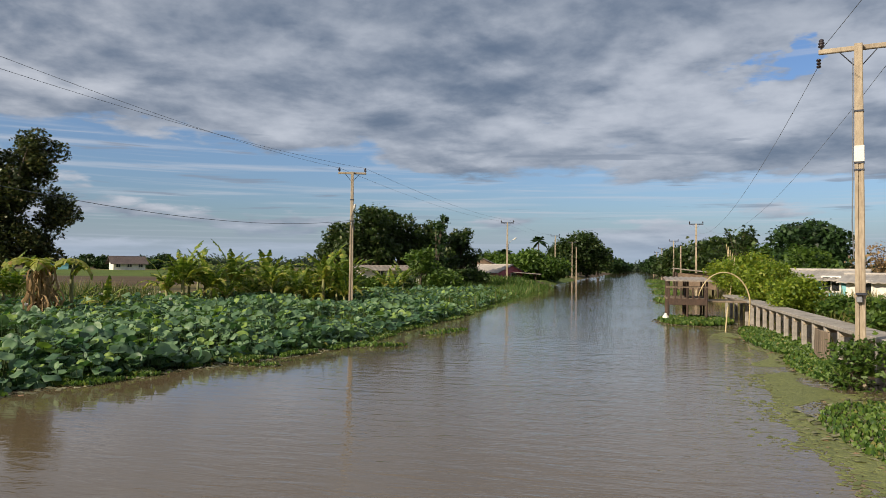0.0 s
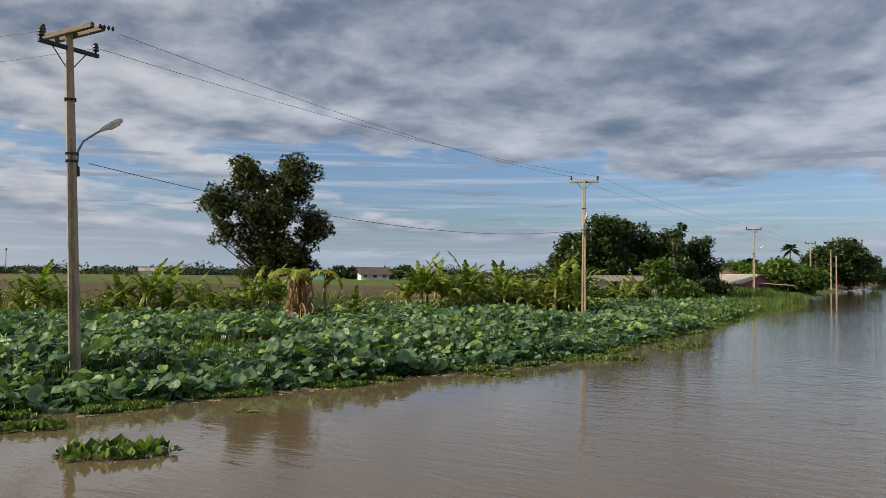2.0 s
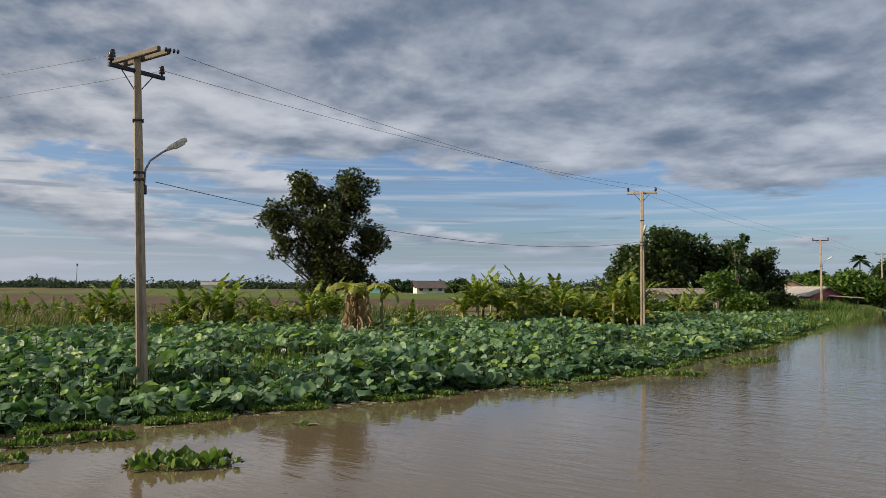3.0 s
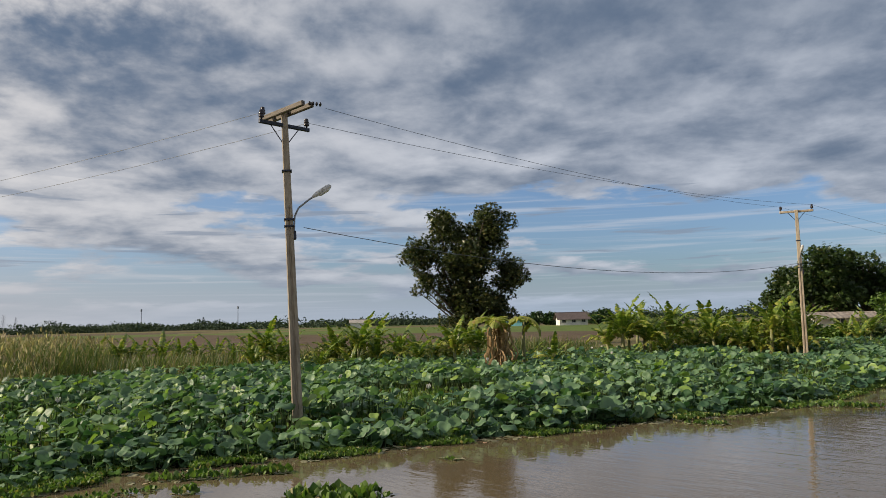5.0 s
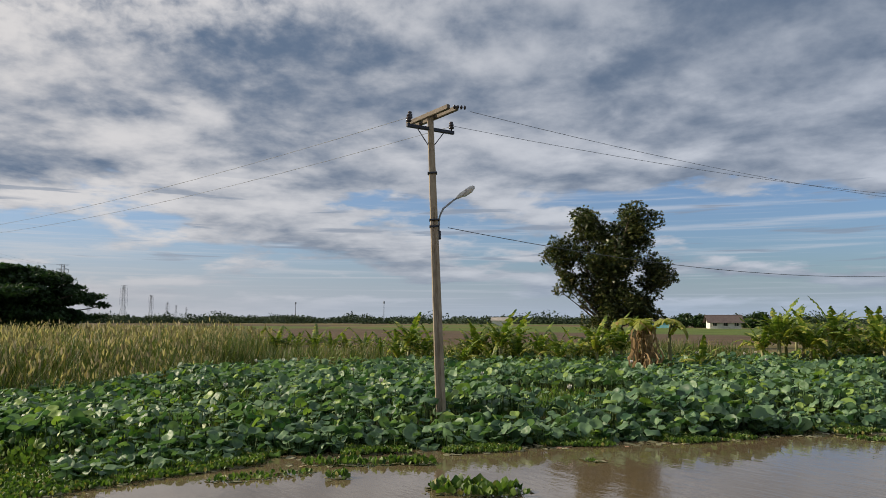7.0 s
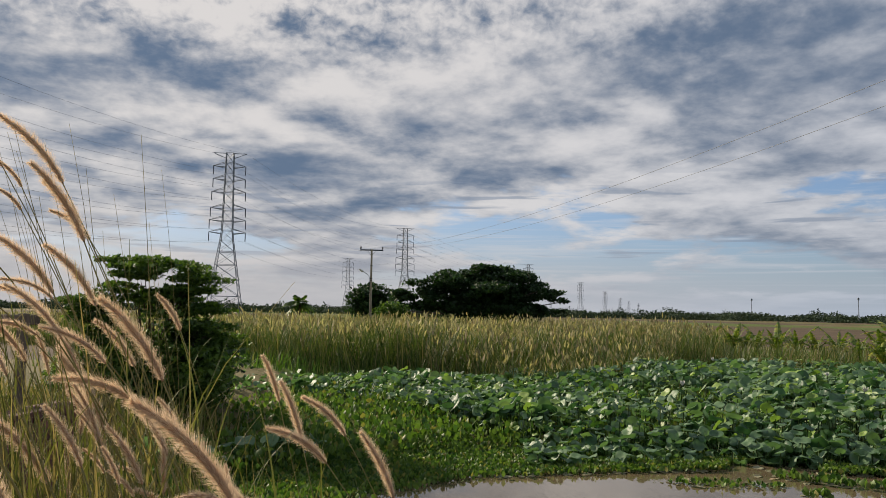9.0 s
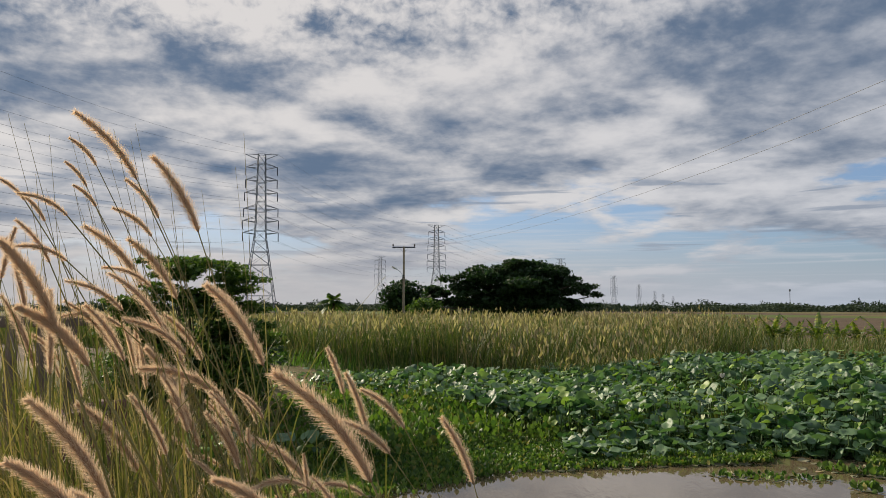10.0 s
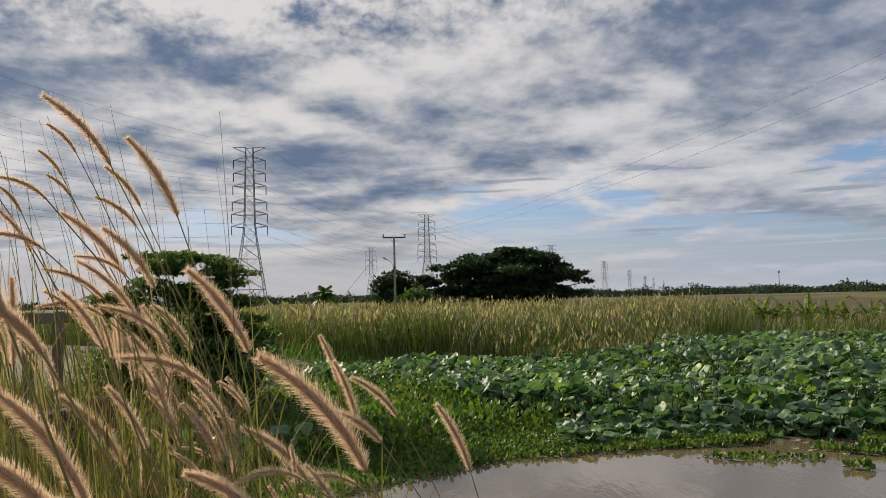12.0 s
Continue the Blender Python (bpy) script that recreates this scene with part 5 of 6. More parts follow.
    for k in range(14):
        y = rng.uniform(4, 45)
        x = rng.uniform(lotus_back(y) + 1, left_edge(y) - 2)
        m = pose(x, y, rng.uniform(0.75, 1.0), rng.uniform(-20, 20), rng.uniform(-20, 20), rng.uniform(0, 360))
        if first is None:
            first = thing("lotus_flower", "small white lotus flower standing over the leaves", "flower", m, "lotus flowers")
            part("petals", me, WALL_WHITE, first)
            part("stem", Geo().tube([(0, 0, 0), (0, 0.02, -0.8)], [0.006, 0.007], 5), STALK, first)
        else:
            copy_thing(first, m)


HY_V = [(0, 0, 0), (0.03, 0, 0.22), (-0.03, 0, 0.22), (0.30, 0.05, 0.42), (-0.30, 0.05, 0.42), (0.34, 0.10, 0.66), (-0.34, 0.10, 0.66), (0.0, 0.17, 1.0), (0, -0.05, 0.55)]
HY_F = [(0, 1, 2), (1, 3, 8, 2), (2, 8, 4), (3, 5, 8), (8, 6, 4), (5, 7, 8), (8, 7, 6)]


def hyacinth_mats(rng, pts, lo=0.14, hi=0.30):
    n = len(pts)
    return turns(n, rng, np.asarray(pts), rng.uniform(lo, hi, n), np.abs(rng.normal(0.35, 0.35, n)))


BL_V = [(-0.03, 0, 0), (0.03, 0, 0), (-0.026, 0.05, 0.35), (0.026, 0.05, 0.35), (-0.018, 0.17, 0.7), (0.018, 0.17, 0.7), (0, 0.36, 1.0)]
BL_F = [(0, 1, 3, 2), (2, 3, 5, 4), (4, 5, 6)]


def build_floating_weeds():
    rng = np.random.default_rng(8)
    pts = []
    while len(pts) < 90000:
        y = rng.uniform(-9, 78)
        le = left_edge(y)
        south = max(0.0, (3.5 - y) / 7.0)
        width = 2.3 + 1.2 * max(0, noise.noise(Vector((3, y * 0.35, 1))) + 0.2) + 5.0 * min(1, south) + (4 if y > 50 else 0)
        x = le - rng.uniform(-0.12, 1.0) * width * rng.uniform(0.3, 1)
        far = math.hypot(x, y)
        if rng.random() > min(1, 20 / far):
            continue
        q = noise.noise(Vector((x * 0.9, y * 0.9, 2)))
        if q < -0.02 and x > le - 0.7 and y > 4:
            continue
        pts.append((x, y, 0.0 + 0.05 * max(0, q)))
    m = hyacinth_mats(rng, pts, 0.05, 0.125)
    tagged(part("water_hyacinth", swarm("water_hyacinth", HY_V, HY_F, m, HYACINTH, True), HYACINTH), "bright green water hyacinth floating along the lotus edge", "water hyacinth", kind="stuff")
    # patches inside the bed where lotus gives way
    pts, blades = [], []
    while len(pts) < 30000:
        y = rng.uniform(-12, 60)
        x = rng.uniform(lotus_back(y) - 1, left_edge(y) - 2.2)
        gap = noise.noise(Vector((x * 0.16, y * 0.16, 4.0)))
        if gap < 0.2 - min(1.6, max(0.0, (6.0 - y) / 8.0)) * 0.20 and not (y < 2.0 and gap > -0.16) and not (y < 8 and rng.random() < 0.5):
            continue
        if rng.random() < (0.62 if y > 5 else 0.9):
            pts.append((x, y, rng.uniform(0, 0.35)))
        else:
            blades.append((x, y, -0.1))
            if len(blades) > 30000:
                break
    m = hyacinth_mats(rng, pts, 0.08, 0.20)
    tagged(part("marsh_weed", swarm("marsh_weed", HY_V, HY_F, m, HYACINTH, True), HYACINTH), "leafy green marsh weeds between the lotus", "weeds", kind="stuff")
    b = np.array(blades)
    extra = np.stack([rng.uniform(-34, -16, 5000), rng.uniform(-10, 46, 5000), np.full(5000, -0.1)], 1)
    extra = np.array([e for e in extra if lotus_back(e[1]) - 3 < e[0] < lotus_back(e[1]) + 4])
    b = np.concatenate([b, extra])
    tagged(part("marsh_grass", swarm("marsh_grass", BL_V, BL_F, turns(len(b), rng, b, rng.uniform(0.3, 0.75, len(b)), 0.4), GRASS_GREEN, True), GRASS_GREEN),
           "bright marsh grass tufts among the lotus", "grass", kind="stuff")
    # dead leaves and stems at the waterline
    pts = []
    while len(pts) < 260:
        y = rng.uniform(-3, 24)
        x = left_edge(y) + rng.uniform(-0.3, 0.35) + (0.7 if 4.5 < y < 8 and rng.random() < 0.5 else 0)
        pts.append((x, y, 0.006))
    p = np.array(pts)
    v, f = lotus_leaf_shape(7, 9, 0.03, 0.05)
    tagged(part("dead_lotus_leaves", swarm("dead_lotus_leaves", v, f, turns(len(p), rng, p, rng.uniform(0.06, 0.26, len(p)), 0.10), DEBRIS), DEBRIS),
           "pale dead lotus leaves lying at the waterline", "dead leaves", kind="stuff")

    # loose floating rafts
    def raft(x, y, rx, ry, n, turn, label, hi=0.28):
        n = int(n * 2.0)
        ob = thing("hyacinth_raft", label, "water hyacinth", pose(x, y, 0, 0, 0, turn), "floating rafts")
        a, r = rng.uniform(0, 6.28, n), np.sqrt(rng.uniform(0, 1, n))
        q = np.stack([rx * r * np.cos(a), ry * r * np.sin(a), np.zeros(n)], 1)
        mm = hyacinth_mats(rng, q, hi * 0.28, hi * 0.62)
        part("leaves", swarm("leaves", HY_V, HY_F, mm, HYACINTH, True), HYACINTH, ob, kind="stuff")
        fr = turns(n // 3, rng, q[: n // 3] * 1.15 + np.array([0, 0, 0.005]), rng.uniform(0.1, 0.25, n // 3), 0.15)
        part("stem_litter", swarm("stem_litter", LEAF_V, LEAF_F, fr, DEBRIS), DEBRIS, ob, kind="stuff")
    raft(-9.8, 7.0, 0.80, 0.42, 80, 45, "small raft of water hyacinth floating on open water", 0.36)
    raft(-12.4, 7.3, 0.5, 0.2, 46, 40, "thin raft of weeds near the lotus edge")
    raft(-12.9, 6.3, 0.9, 0.22, 60, 60, "long thin raft of weeds and stems")
    raft(-12.6, 4.5, 0.9, 0.25, 60, 85, "flat raft of weeds beside the bank", 0.2)
    raft(-11.9, 5.6, 0.2, 0.15, 14, 0, "tiny floating clump of hyacinth", 0.3)
    raft(-8.6, 22.7, 1.6, 0.45, 150, 20, "raft of bright hyacinth off the lotus edge")
    raft(-9.4, 17.5, 0.5, 0.2, 46, 25, "small flat raft of weeds on open water", 0.2)
    raft(-7.3, 28.5, 1.5, 0.4, 90, 70, "raft of yellow-green hyacinth along the lotus edge")
    raft(-10.7, 10.3, 0.2, 0.12, 12, 25, "tiny clump of floating weeds", 0.16)
    # east side
    raft(2.7, 38.4, 1.7, 2.7, 2300, 0, "bright green hyacinth around the pier posts", 0.42)
    raft(4.75, 29.5, 0.95, 5.6, 2600, 0, "bank of hyacinth below the walkway posts", 0.3)
    raft(4.6, 21.5, 0.7, 3.0, 1100, 0, "hyacinth and weeds under the near walkway", 0.22)
    raft(5.2, 12.6, 2.2, 3.9, 2600, 8, "thick mat of leafy hyacinth at the near east bank", 0.2)
    for x, y, rx, ry in ((2.6, 62, 1.4, 5), (2.9, 82, 1.5, 7), (2.9, 108, 1.6, 9), (3.2, 150, 1.8, 16)):
        raft(x, y, rx, ry, 420, 0, "hyacinth fringe along the far east bank", 0.5)
    pts = []
    while len(pts) < 26000:
        y = rng.uniform(9, 34)
        x = float(np.interp(y, [9, 13, 17, 24, 30, 34], [3.2, 2.7, 3.0, 3.6, 3.4, 3.6])) + rng.normal(0.5, 0.45)
        if noise.noise(Vector((x * 1.3, y * 0.5, 6))) > -0.1:
            pts.append((x, y, 0.004))
    p = np.array(pts)
    v, f = lotus_leaf_shape(9, 7, 0.0, 0.0)
    tagged(part("duckweed", swarm("duckweed", v, f, turns(len(p), rng, p, rng.uniform(0.03, 0.11, len(p)), 0.004), DUCKWEED), DUCKWEED), "pale green duckweed film on the water", "duckweed", kind="stuff")


def build_reeds():
    rng = np.random.default_rng(9)
    pts = []
    while len(pts) < 60000:
        x, y = rng.uniform(-75, -26), rng.uniform(-34, 17)
        front = -27.5 + 3.0 * noise.noise(Vector((0, y * 0.2, 3))) - max(0, y - 6) * 1.6 - max(0, -4 - y) * 0.6
        if x > front or rng.random() > min(1, (32 / -x) ** 1.6):
            continue
        pts.append((x, y, land_z(x, y) - 0.1))
    p = np.array(pts)
    h = np.clip(rng.normal(1.36, 0.26, len(p)) + np.array([0.35 * noise.noise(Vector((q[0] * 0.25, q[1] * 0.25, 5))) for q in p]), 0.6, 2.2)
    m = turns(len(p), rng, p, h, np.abs(rng.normal(0.14, 0.12, len(p))), lean=(0.5, 0.5, 0))
    m[:, :3, 0] *= 0.36
    tagged(part("reed_field", swarm("reed_field", BL_V, BL_F, m, REED, True), REED), "field of tall yellow-green reeds behind the lotus", "reeds", kind="stuff")
    k = rng.random(len(p)) < 0.17
    q = p[k] + np.stack([rng.uniform(-.1, .1, k.sum()), rng.uniform(-.1, .1, k.sum()), h[k] * 0.92], 1)
    pv = [(0, 0, 0), (-0.05, 0, 0.12), (0.05, 0.02, 0.12), (0, 0.05, 0.30), (0.0, -0.05, 0.12)]
    tagged(part("reed_plumes", swarm("reed_plumes", pv, [(0, 2, 3, 1), (0, 4, 3)], turns(len(q), rng, q, rng.uniform(0.6, 1.2, len(q)), 0.35), REED_HEAD), REED_HEAD), "pale seed heads over the reeds", "reed heads", kind="stuff")
    # rough grass on the dry land around the lotus bed
    pts = []
    while len(pts) < 30000:
        y = rng.uniform(-14, 92) if len(pts) % 2 else rng.uniform(44, 92)
        lb = lotus_back(y)
        x = lb - rng.uniform(-0.8, 9) * rng.uniform(0, 1)
        if y > 44:
            x = left_edge(y) - rng.uniform(0.5, 12)
        pts.append((x, y, land_z(x, y) - 0.05))
    p = np.array(pts)
    tagged(part("rough_grass", swarm("rough_grass", BL_V, BL_F, turns(len(p), rng, p, np.where(p[:, 1] > 44, rng.uniform(0.6, 1.25, len(p)), rng.uniform(0.3, 0.8, len(p))), 0.35), GRASS_GREEN, True), GRASS_GREEN), "rough green grass along the field edge", "grass", kind="stuff")
    pts = []
    while len(pts) < 13000:
        y = rng.uniform(3, 42)
        x = lotus_back(y) - rng.uniform(-1.5, 9) * rng.uniform(0.2, 1)
        pts.append((x, y, land_z(x, y) - 0.05))
    p = np.array(pts)
    m = turns(len(p), rng, p, rng.uniform(0.5, 1.15, len(p)), 0.25)
    m[:, :3, 0] *= 0.6
    tagged(part("field_edge_grass", swarm("field_edge_grass", BL_V, BL_F, m, REED, True), REED), "yellow-green tall grass along the field edge", "grass", kind="stuff")
    pts = []
    while len(pts) < 9000:
        x, y = rng.uniform(-16, -2.5), rng.uniform(-14, -3)
        if land_z(x, y) > 0.05:
            pts.append((x, y, land_z(x, y) - 0.05))
    p = np.array(pts)
    tagged(part("near_bank_grass", swarm("near_bank_grass", BL_V, BL_F, turns(len(p), rng, p, rng.uniform(0.35, 0.8, len(p)), 0.3), BLADE, True), BLADE), "rough grass on the near bank", "grass", kind="stuff")
    pts = []
    while len(pts) < 13000:
        y = rng.uniform(10, 70)
        x = right_edge(y) + rng.uniform(0.6, 7) if len(pts) % 3 else 6.15 - 0.008 * y + abs(rng.normal(0, 0.3))
        pts.append((x, y, land_z(x, y) - 0.05))
    p = np.array(pts)
    tagged(part("east_bank_grass", swarm("east_bank_grass", BL_V, BL_F, turns(len(p), rng, p, rng.uniform(0.4, 1.0, len(p)), 0.3), BLADE, True), BLADE), "tall dry grass beside the walkway", "grass", kind="stuff")


# ---------------------------------------------------------------- banana plants
def banana_leaf(rng, length, droop, mat_w=0.26, torn=0.35):
    """An arched leaf with a midrib; the blade is torn into strips."""
    g = Geo()
    n = 14
    rib = []
    x = z = 0.0
    ang = 1.25
    for i in range(n + 1):
        rib.append(Vector((x, 0, z)))
        x += math.cos(ang) * length / n
        z += math.sin(ang) * length / n
        ang -= droop / n * (0.6 + 0.9 * i / n)
    g.tube(rib, [0.028 * (1 - i / (n + 2)) + 0.004 for i in range(n + 1)], 4, caps=False)
    for side in (-1, 1):
        for i in range(2, n):
            q0, q1 = i / n, (i + 1) / n
            w0 = mat_w * length / 1.8 * math.sin(math.pi * min(1, 0.12 + q0 * 0.86)) ** 0.6
            w1 = mat_w * length / 1.8 * math.sin(math.pi * min(1, 0.12 + q1 * 0.86)) ** 0.6
            d = (rib[i + 1] - rib[i]).normalized()
            fall = rng.uniform(-0.1, 0.85)
            cut = rng.uniform(0.02, 0.07) * min(1, length / 1.5) if rng.random() < torn else 0.0
            a, b = rib[i], rib[i + 1]
            out = Vector((0, side, 0.28 - fall * 0.9))
            sweep = d * (0.35 * w0)
            m0, m1 = a + out * w0 * 0.55 + sweep * 0.5, b + out * w1 * 0.55 + sweep * 0.5
            e0 = a + Vector((0, side, -fall * 0.9)) * w0 + sweep + d * cut
            e1 = b + Vector((0, side, -fall * 0.9)) * w1 + sweep - d * cut
            g.add([a, b, m1, m0, e1, e0], [(0, 1, 2, 3), (3, 2, 4, 5)])
    return g


def build_bananas():
    rng = np.random.default_rng(14)
    kinds = []
    for kind, (nl, ln, hh) in enumerate(((12, 2.0, 1.5), (11, 1.8, 1.1), (13, 2.1, 1.8), (10, 1.4, 0.25))):
        ob = thing("banana_plant", "green banana plant with torn arching leaves", "banana plant", pose(0, 0, -60), "banana plants")
        part("stem", Geo().tube([(0, 0, -0.2), (0.02, 0, hh * 0.5), (0, 0.03, hh)], [0.13, 0.10, 0.07], 9), BANANA_STEM, ob, smooth=True)
        for i in range(nl):
            q = i / nl
            mat = BANANA_YELLOW if q < 0.22 else BANANA_LEAF
            g = banana_leaf(rng, ln * rng.uniform(0.8, 1.1), 2.2 - 1.75 * q + rng.uniform(-0.4, 0.5), rng.uniform(0.14, 0.21), 0.95)
            part("leaf", g, mat, ob, "yellowing leaf" if q < 0.22 else "", m=pose(0, 0, hh * (0.8 + 0.22 * q), 0, 12 - 16 * q, i * 137.5 + rng.uniform(-20, 20)))
        kinds.append(ob)
    spots = []
    # the open row, then the thick clump further along
    for b, d, k, s in ((58.5, 41, 1, 0.8), (56.5, 40, 3, 1.0), (54.8, 40, 1, 1.0), (53.3, 39, 2, 0.95), (52.0, 39.5, 1, 0.9), (50.4, 40, 3, 1.2), (49.0, 40, 0, 0.8), (47.6, 41, 1, 1.0), (46.0, 40, 1, 0.95),
                       (44.3, 39, 2, 0.85), (41.0, 40, 3, 1.3), (40.0, 41, 3, 1.0), (34.6, 43, 0, 1.0), (33.2, 44, 2, 1.0)):
        spots.append((b, d, k, s))
    for i in range(13):
        spots.append((60.0 - i * 1.25 + rng.uniform(-0.5, 0.5), 37 + rng.uniform(-1, 4), int(rng.integers(0, 4)), rng.uniform(0.75, 1.0)))
    for i in range(34):
        spots.append((61.5 - i * 0.8 + rng.uniform(-0.4, 0.4), 36 + rng.uniform(-1, 5), int(rng.choice([1, 3, 3, 3])), rng.uniform(0.6, 0.95)))
    for i in range(22):
        spots.append((34.0 - i * 0.6 + rng.uniform(-0.3, 0.3), 44 + rng.uniform(-2, 4), int(rng.choice([1, 2, 3])), rng.uniform(0.8, 1.1)))
    for i in range(26):
        spots.append((33.6 - i * 0.47 + rng.uniform(-0.2, 0.2), 45 + rng.uniform(-2, 8), int(rng.integers(0, 3)), rng.uniform(0.9, 1.2)))
    for b, d, k, s in ((61, 43, 3, 1.1), (62.3, 44, 3, 1.0), (63.5, 45, 3, 1.2), (64.8, 44, 3, 1.0), (66, 44, 3, 1.2), (67.2, 45, 3, 1.3), (68.5, 46, 3, 1.2), (69.3, 45, 3, 1.1), (70, 45, 3, 1.3), (59.6, 42, 3, 1.2), (19.0, 60, 0, 0.9), (17.6, 60, 2, 0.9), (18.3, 58, 1, 1.0), (71.5, 47, 3, 1.2)):
        spots.append((b, d, k, s))
    for i, (b, d, k, s) in enumerate(spots):
        p = spot(b, d)
        z = land_z(p.x, p.y)
        m = pose(p.x, p.y, z, rng.uniform(-4, 4), rng.uniform(-4, 4), rng.uniform(0, 360))
        ob = kinds[k]
        if ob is not None and ob.matrix_basis.translation.z < -50 and s > 0.99:
            ob.matrix_basis = m
        else:
            c = copy_thing(ob, m)
            c.scale = (s, s, s)
    # the collapsed dry plant
    p = spot(42.7, 33.5)
    dry = thing("dry_banana_plant", "collapsed banana plant with hanging dry brown leaves", "banana plant", pose(p.x, p.y, land_z(p.x, p.y)) @ Matrix.Scale(1.25, 4))
    part("stem", Geo().tube([(0, 0, -0.2), (0.05, 0.05, 1.0), (0.1, 0.1, 1.9)], [0.16, 0.14, 0.10], 9), BANANA_DRY, dry, smooth=True)
    for i in range(64):
        g = Geo()
        a = i * 2.4
        r0 = 0.06 + 0.50 * rng.random() ** 1.5
        ln = rng.uniform(0.4, 1.9)
        top = rng.uniform(0.9, 2.1)
        pts = [Vector((math.cos(a) * (r0 * min(1, 2.2 * q) + 0.13 * math.sin(9 * q + i)), math.sin(a) * (r0 * min(1, 2.2 * q) + 0.13 * math.cos(7 * q + i)), top + 0.3 * math.sin(3.14 * min(1, q * 1.6)) - min(ln, top + 0.1) * q ** 1.6)) for q in np.linspace(0, 1, 9)]
        w = rng.uniform(0.012, 0.05)
        sd = Vector((-math.sin(a), math.cos(a), 0))
        v, f = [], []
        for j, q in enumerate(pts):
            ww = w * (0.5 + 0.6 * math.sin(math.pi * min(1, 0.2 + j / 9)))
            v += [q - sd * ww, q + Vector((math.cos(a), math.sin(a), 0)) * 0.05, q + sd * ww]
        for j in range(8):
            f += [(j * 3, j * 3 + 1, j * 3 + 4, j * 3 + 3), (j * 3 + 1, j * 3 + 2, j * 3 + 5, j * 3 + 4)]
        part("dry_leaf", g.add(v, f), BANANA_DRY, dry, "hanging dead brown leaf")
    for a in (20, 75, 140, 200, 250, 300):
        part("leaf", banana_leaf(rng, 1.7, 2.3, 0.3, 0.4), BANANA_YELLOW, dry, "yellow drooping leaf", m=pose(0.1, 0.1, 1.85, 0, 10, a))
    bend = thing("broken_banana_stem", "bare bent banana stem with drooping yellow leaf", "banana plant", pose(*spot(40.9, 34.5, 0.2)))
    part("stem", Geo().tube([(0, 0, -0.1), (0, 0, 1.0), (0.0, 0.02, 1.9), (0.03, 0.05, 2.35)], [0.11, 0.09, 0.07, 0.03], 8), BANANA_STEM, bend, smooth=True)
    part("leaf", banana_leaf(rng, 2.0, 3.1, 0.12, 0.2), BANANA_YELLOW, bend, "drooping yellow leaf", m=pose(0, 0, 1.6, 0, 0, -15))


build_lotus()
build_floating_weeds()
build_reeds()
build_bananas()


# ---------------------------------------------------------------- the near bank: fence, old bricks, fountain grass
def build_near_bank():
    fence = thing("wooden_fence", "old grey wooden fence of upright pales near the water", "fence")
    a, b = spot(126, 6.8), spot(117.2, 7.6)
    z0 = 0.9
    d = b - a
    turn = math.degrees(math.atan2(d.y, d.x))
    for z in (1.55, 2.52):
        part("rail", Geo().box((0, 0, 0), (d.length + 0.3, 0.05, 0.09), None, 0.008), WOOD, fence, m=Matrix.Translation((a + b) / 2 + Vector((0, 0, z))) @ pose(0, 0, 0, 0, 0, turn))
    for i in range(6):
        c = a.lerp(b, i / 5)
        part("pale", Geo().box((0, 0, 0), (0.09, 0.045, 1.75), None, 0.008), WOOD, fence, m=pose(c.x, c.y, z0 + 0.8, 0, 0, turn))
    pile = thing("brick_pile", "pile of old dark red bricks on the bank", "bricks")
    rng = random.Random(4)
    me = Geo().box((0, 0, 0), (0.2, 0.1, 0.07), None, 0.006).mesh("brick", RED_BRICK)
    c = spot(116.0, 6.2)
    for lay in range(12):
        for i in range(5):
            for j in range(2):
                part("brick", me, RED_BRICK, pile, m=pose(c.x + (i - 2) * 0.21 + rng.uniform(-.02, .02), c.y + (j - 0.5) * 0.12, 1.08 + lay * 0.074, 0, 0, rng.uniform(-8, 8)))


build_near_bank()
EYE = Vector((-0.42, 0.2, 2.62))


def grass_curve(reach, lean, droop, n=16):
    """A stem's line from its foot: upright, then leaning over to -x, the tip bent further."""
    x = z = 0.0
    pts = [Vector((0, 0, 0))]
    for i in range(n):
        q = (i + 1) / n
        ang = radians(lean * q ** 1.1 + droop * q ** 3.3)
        x -= math.sin(ang) * reach / n
        z += math.cos(ang) * reach / n
        pts.append(Vector((x, 0, z)))
    return pts


def at_share(pts, q):
    i = min(int(q * (len(pts) - 1)), len(pts) - 2)
    return pts[i].lerp(pts[i + 1], q * (len(pts) - 1) - i)


HAIR_V = [(-0.028, 0, 0), (0.028, 0, 0), (0, 0, 1)]
HAIR_F = [(0, 1, 2)]


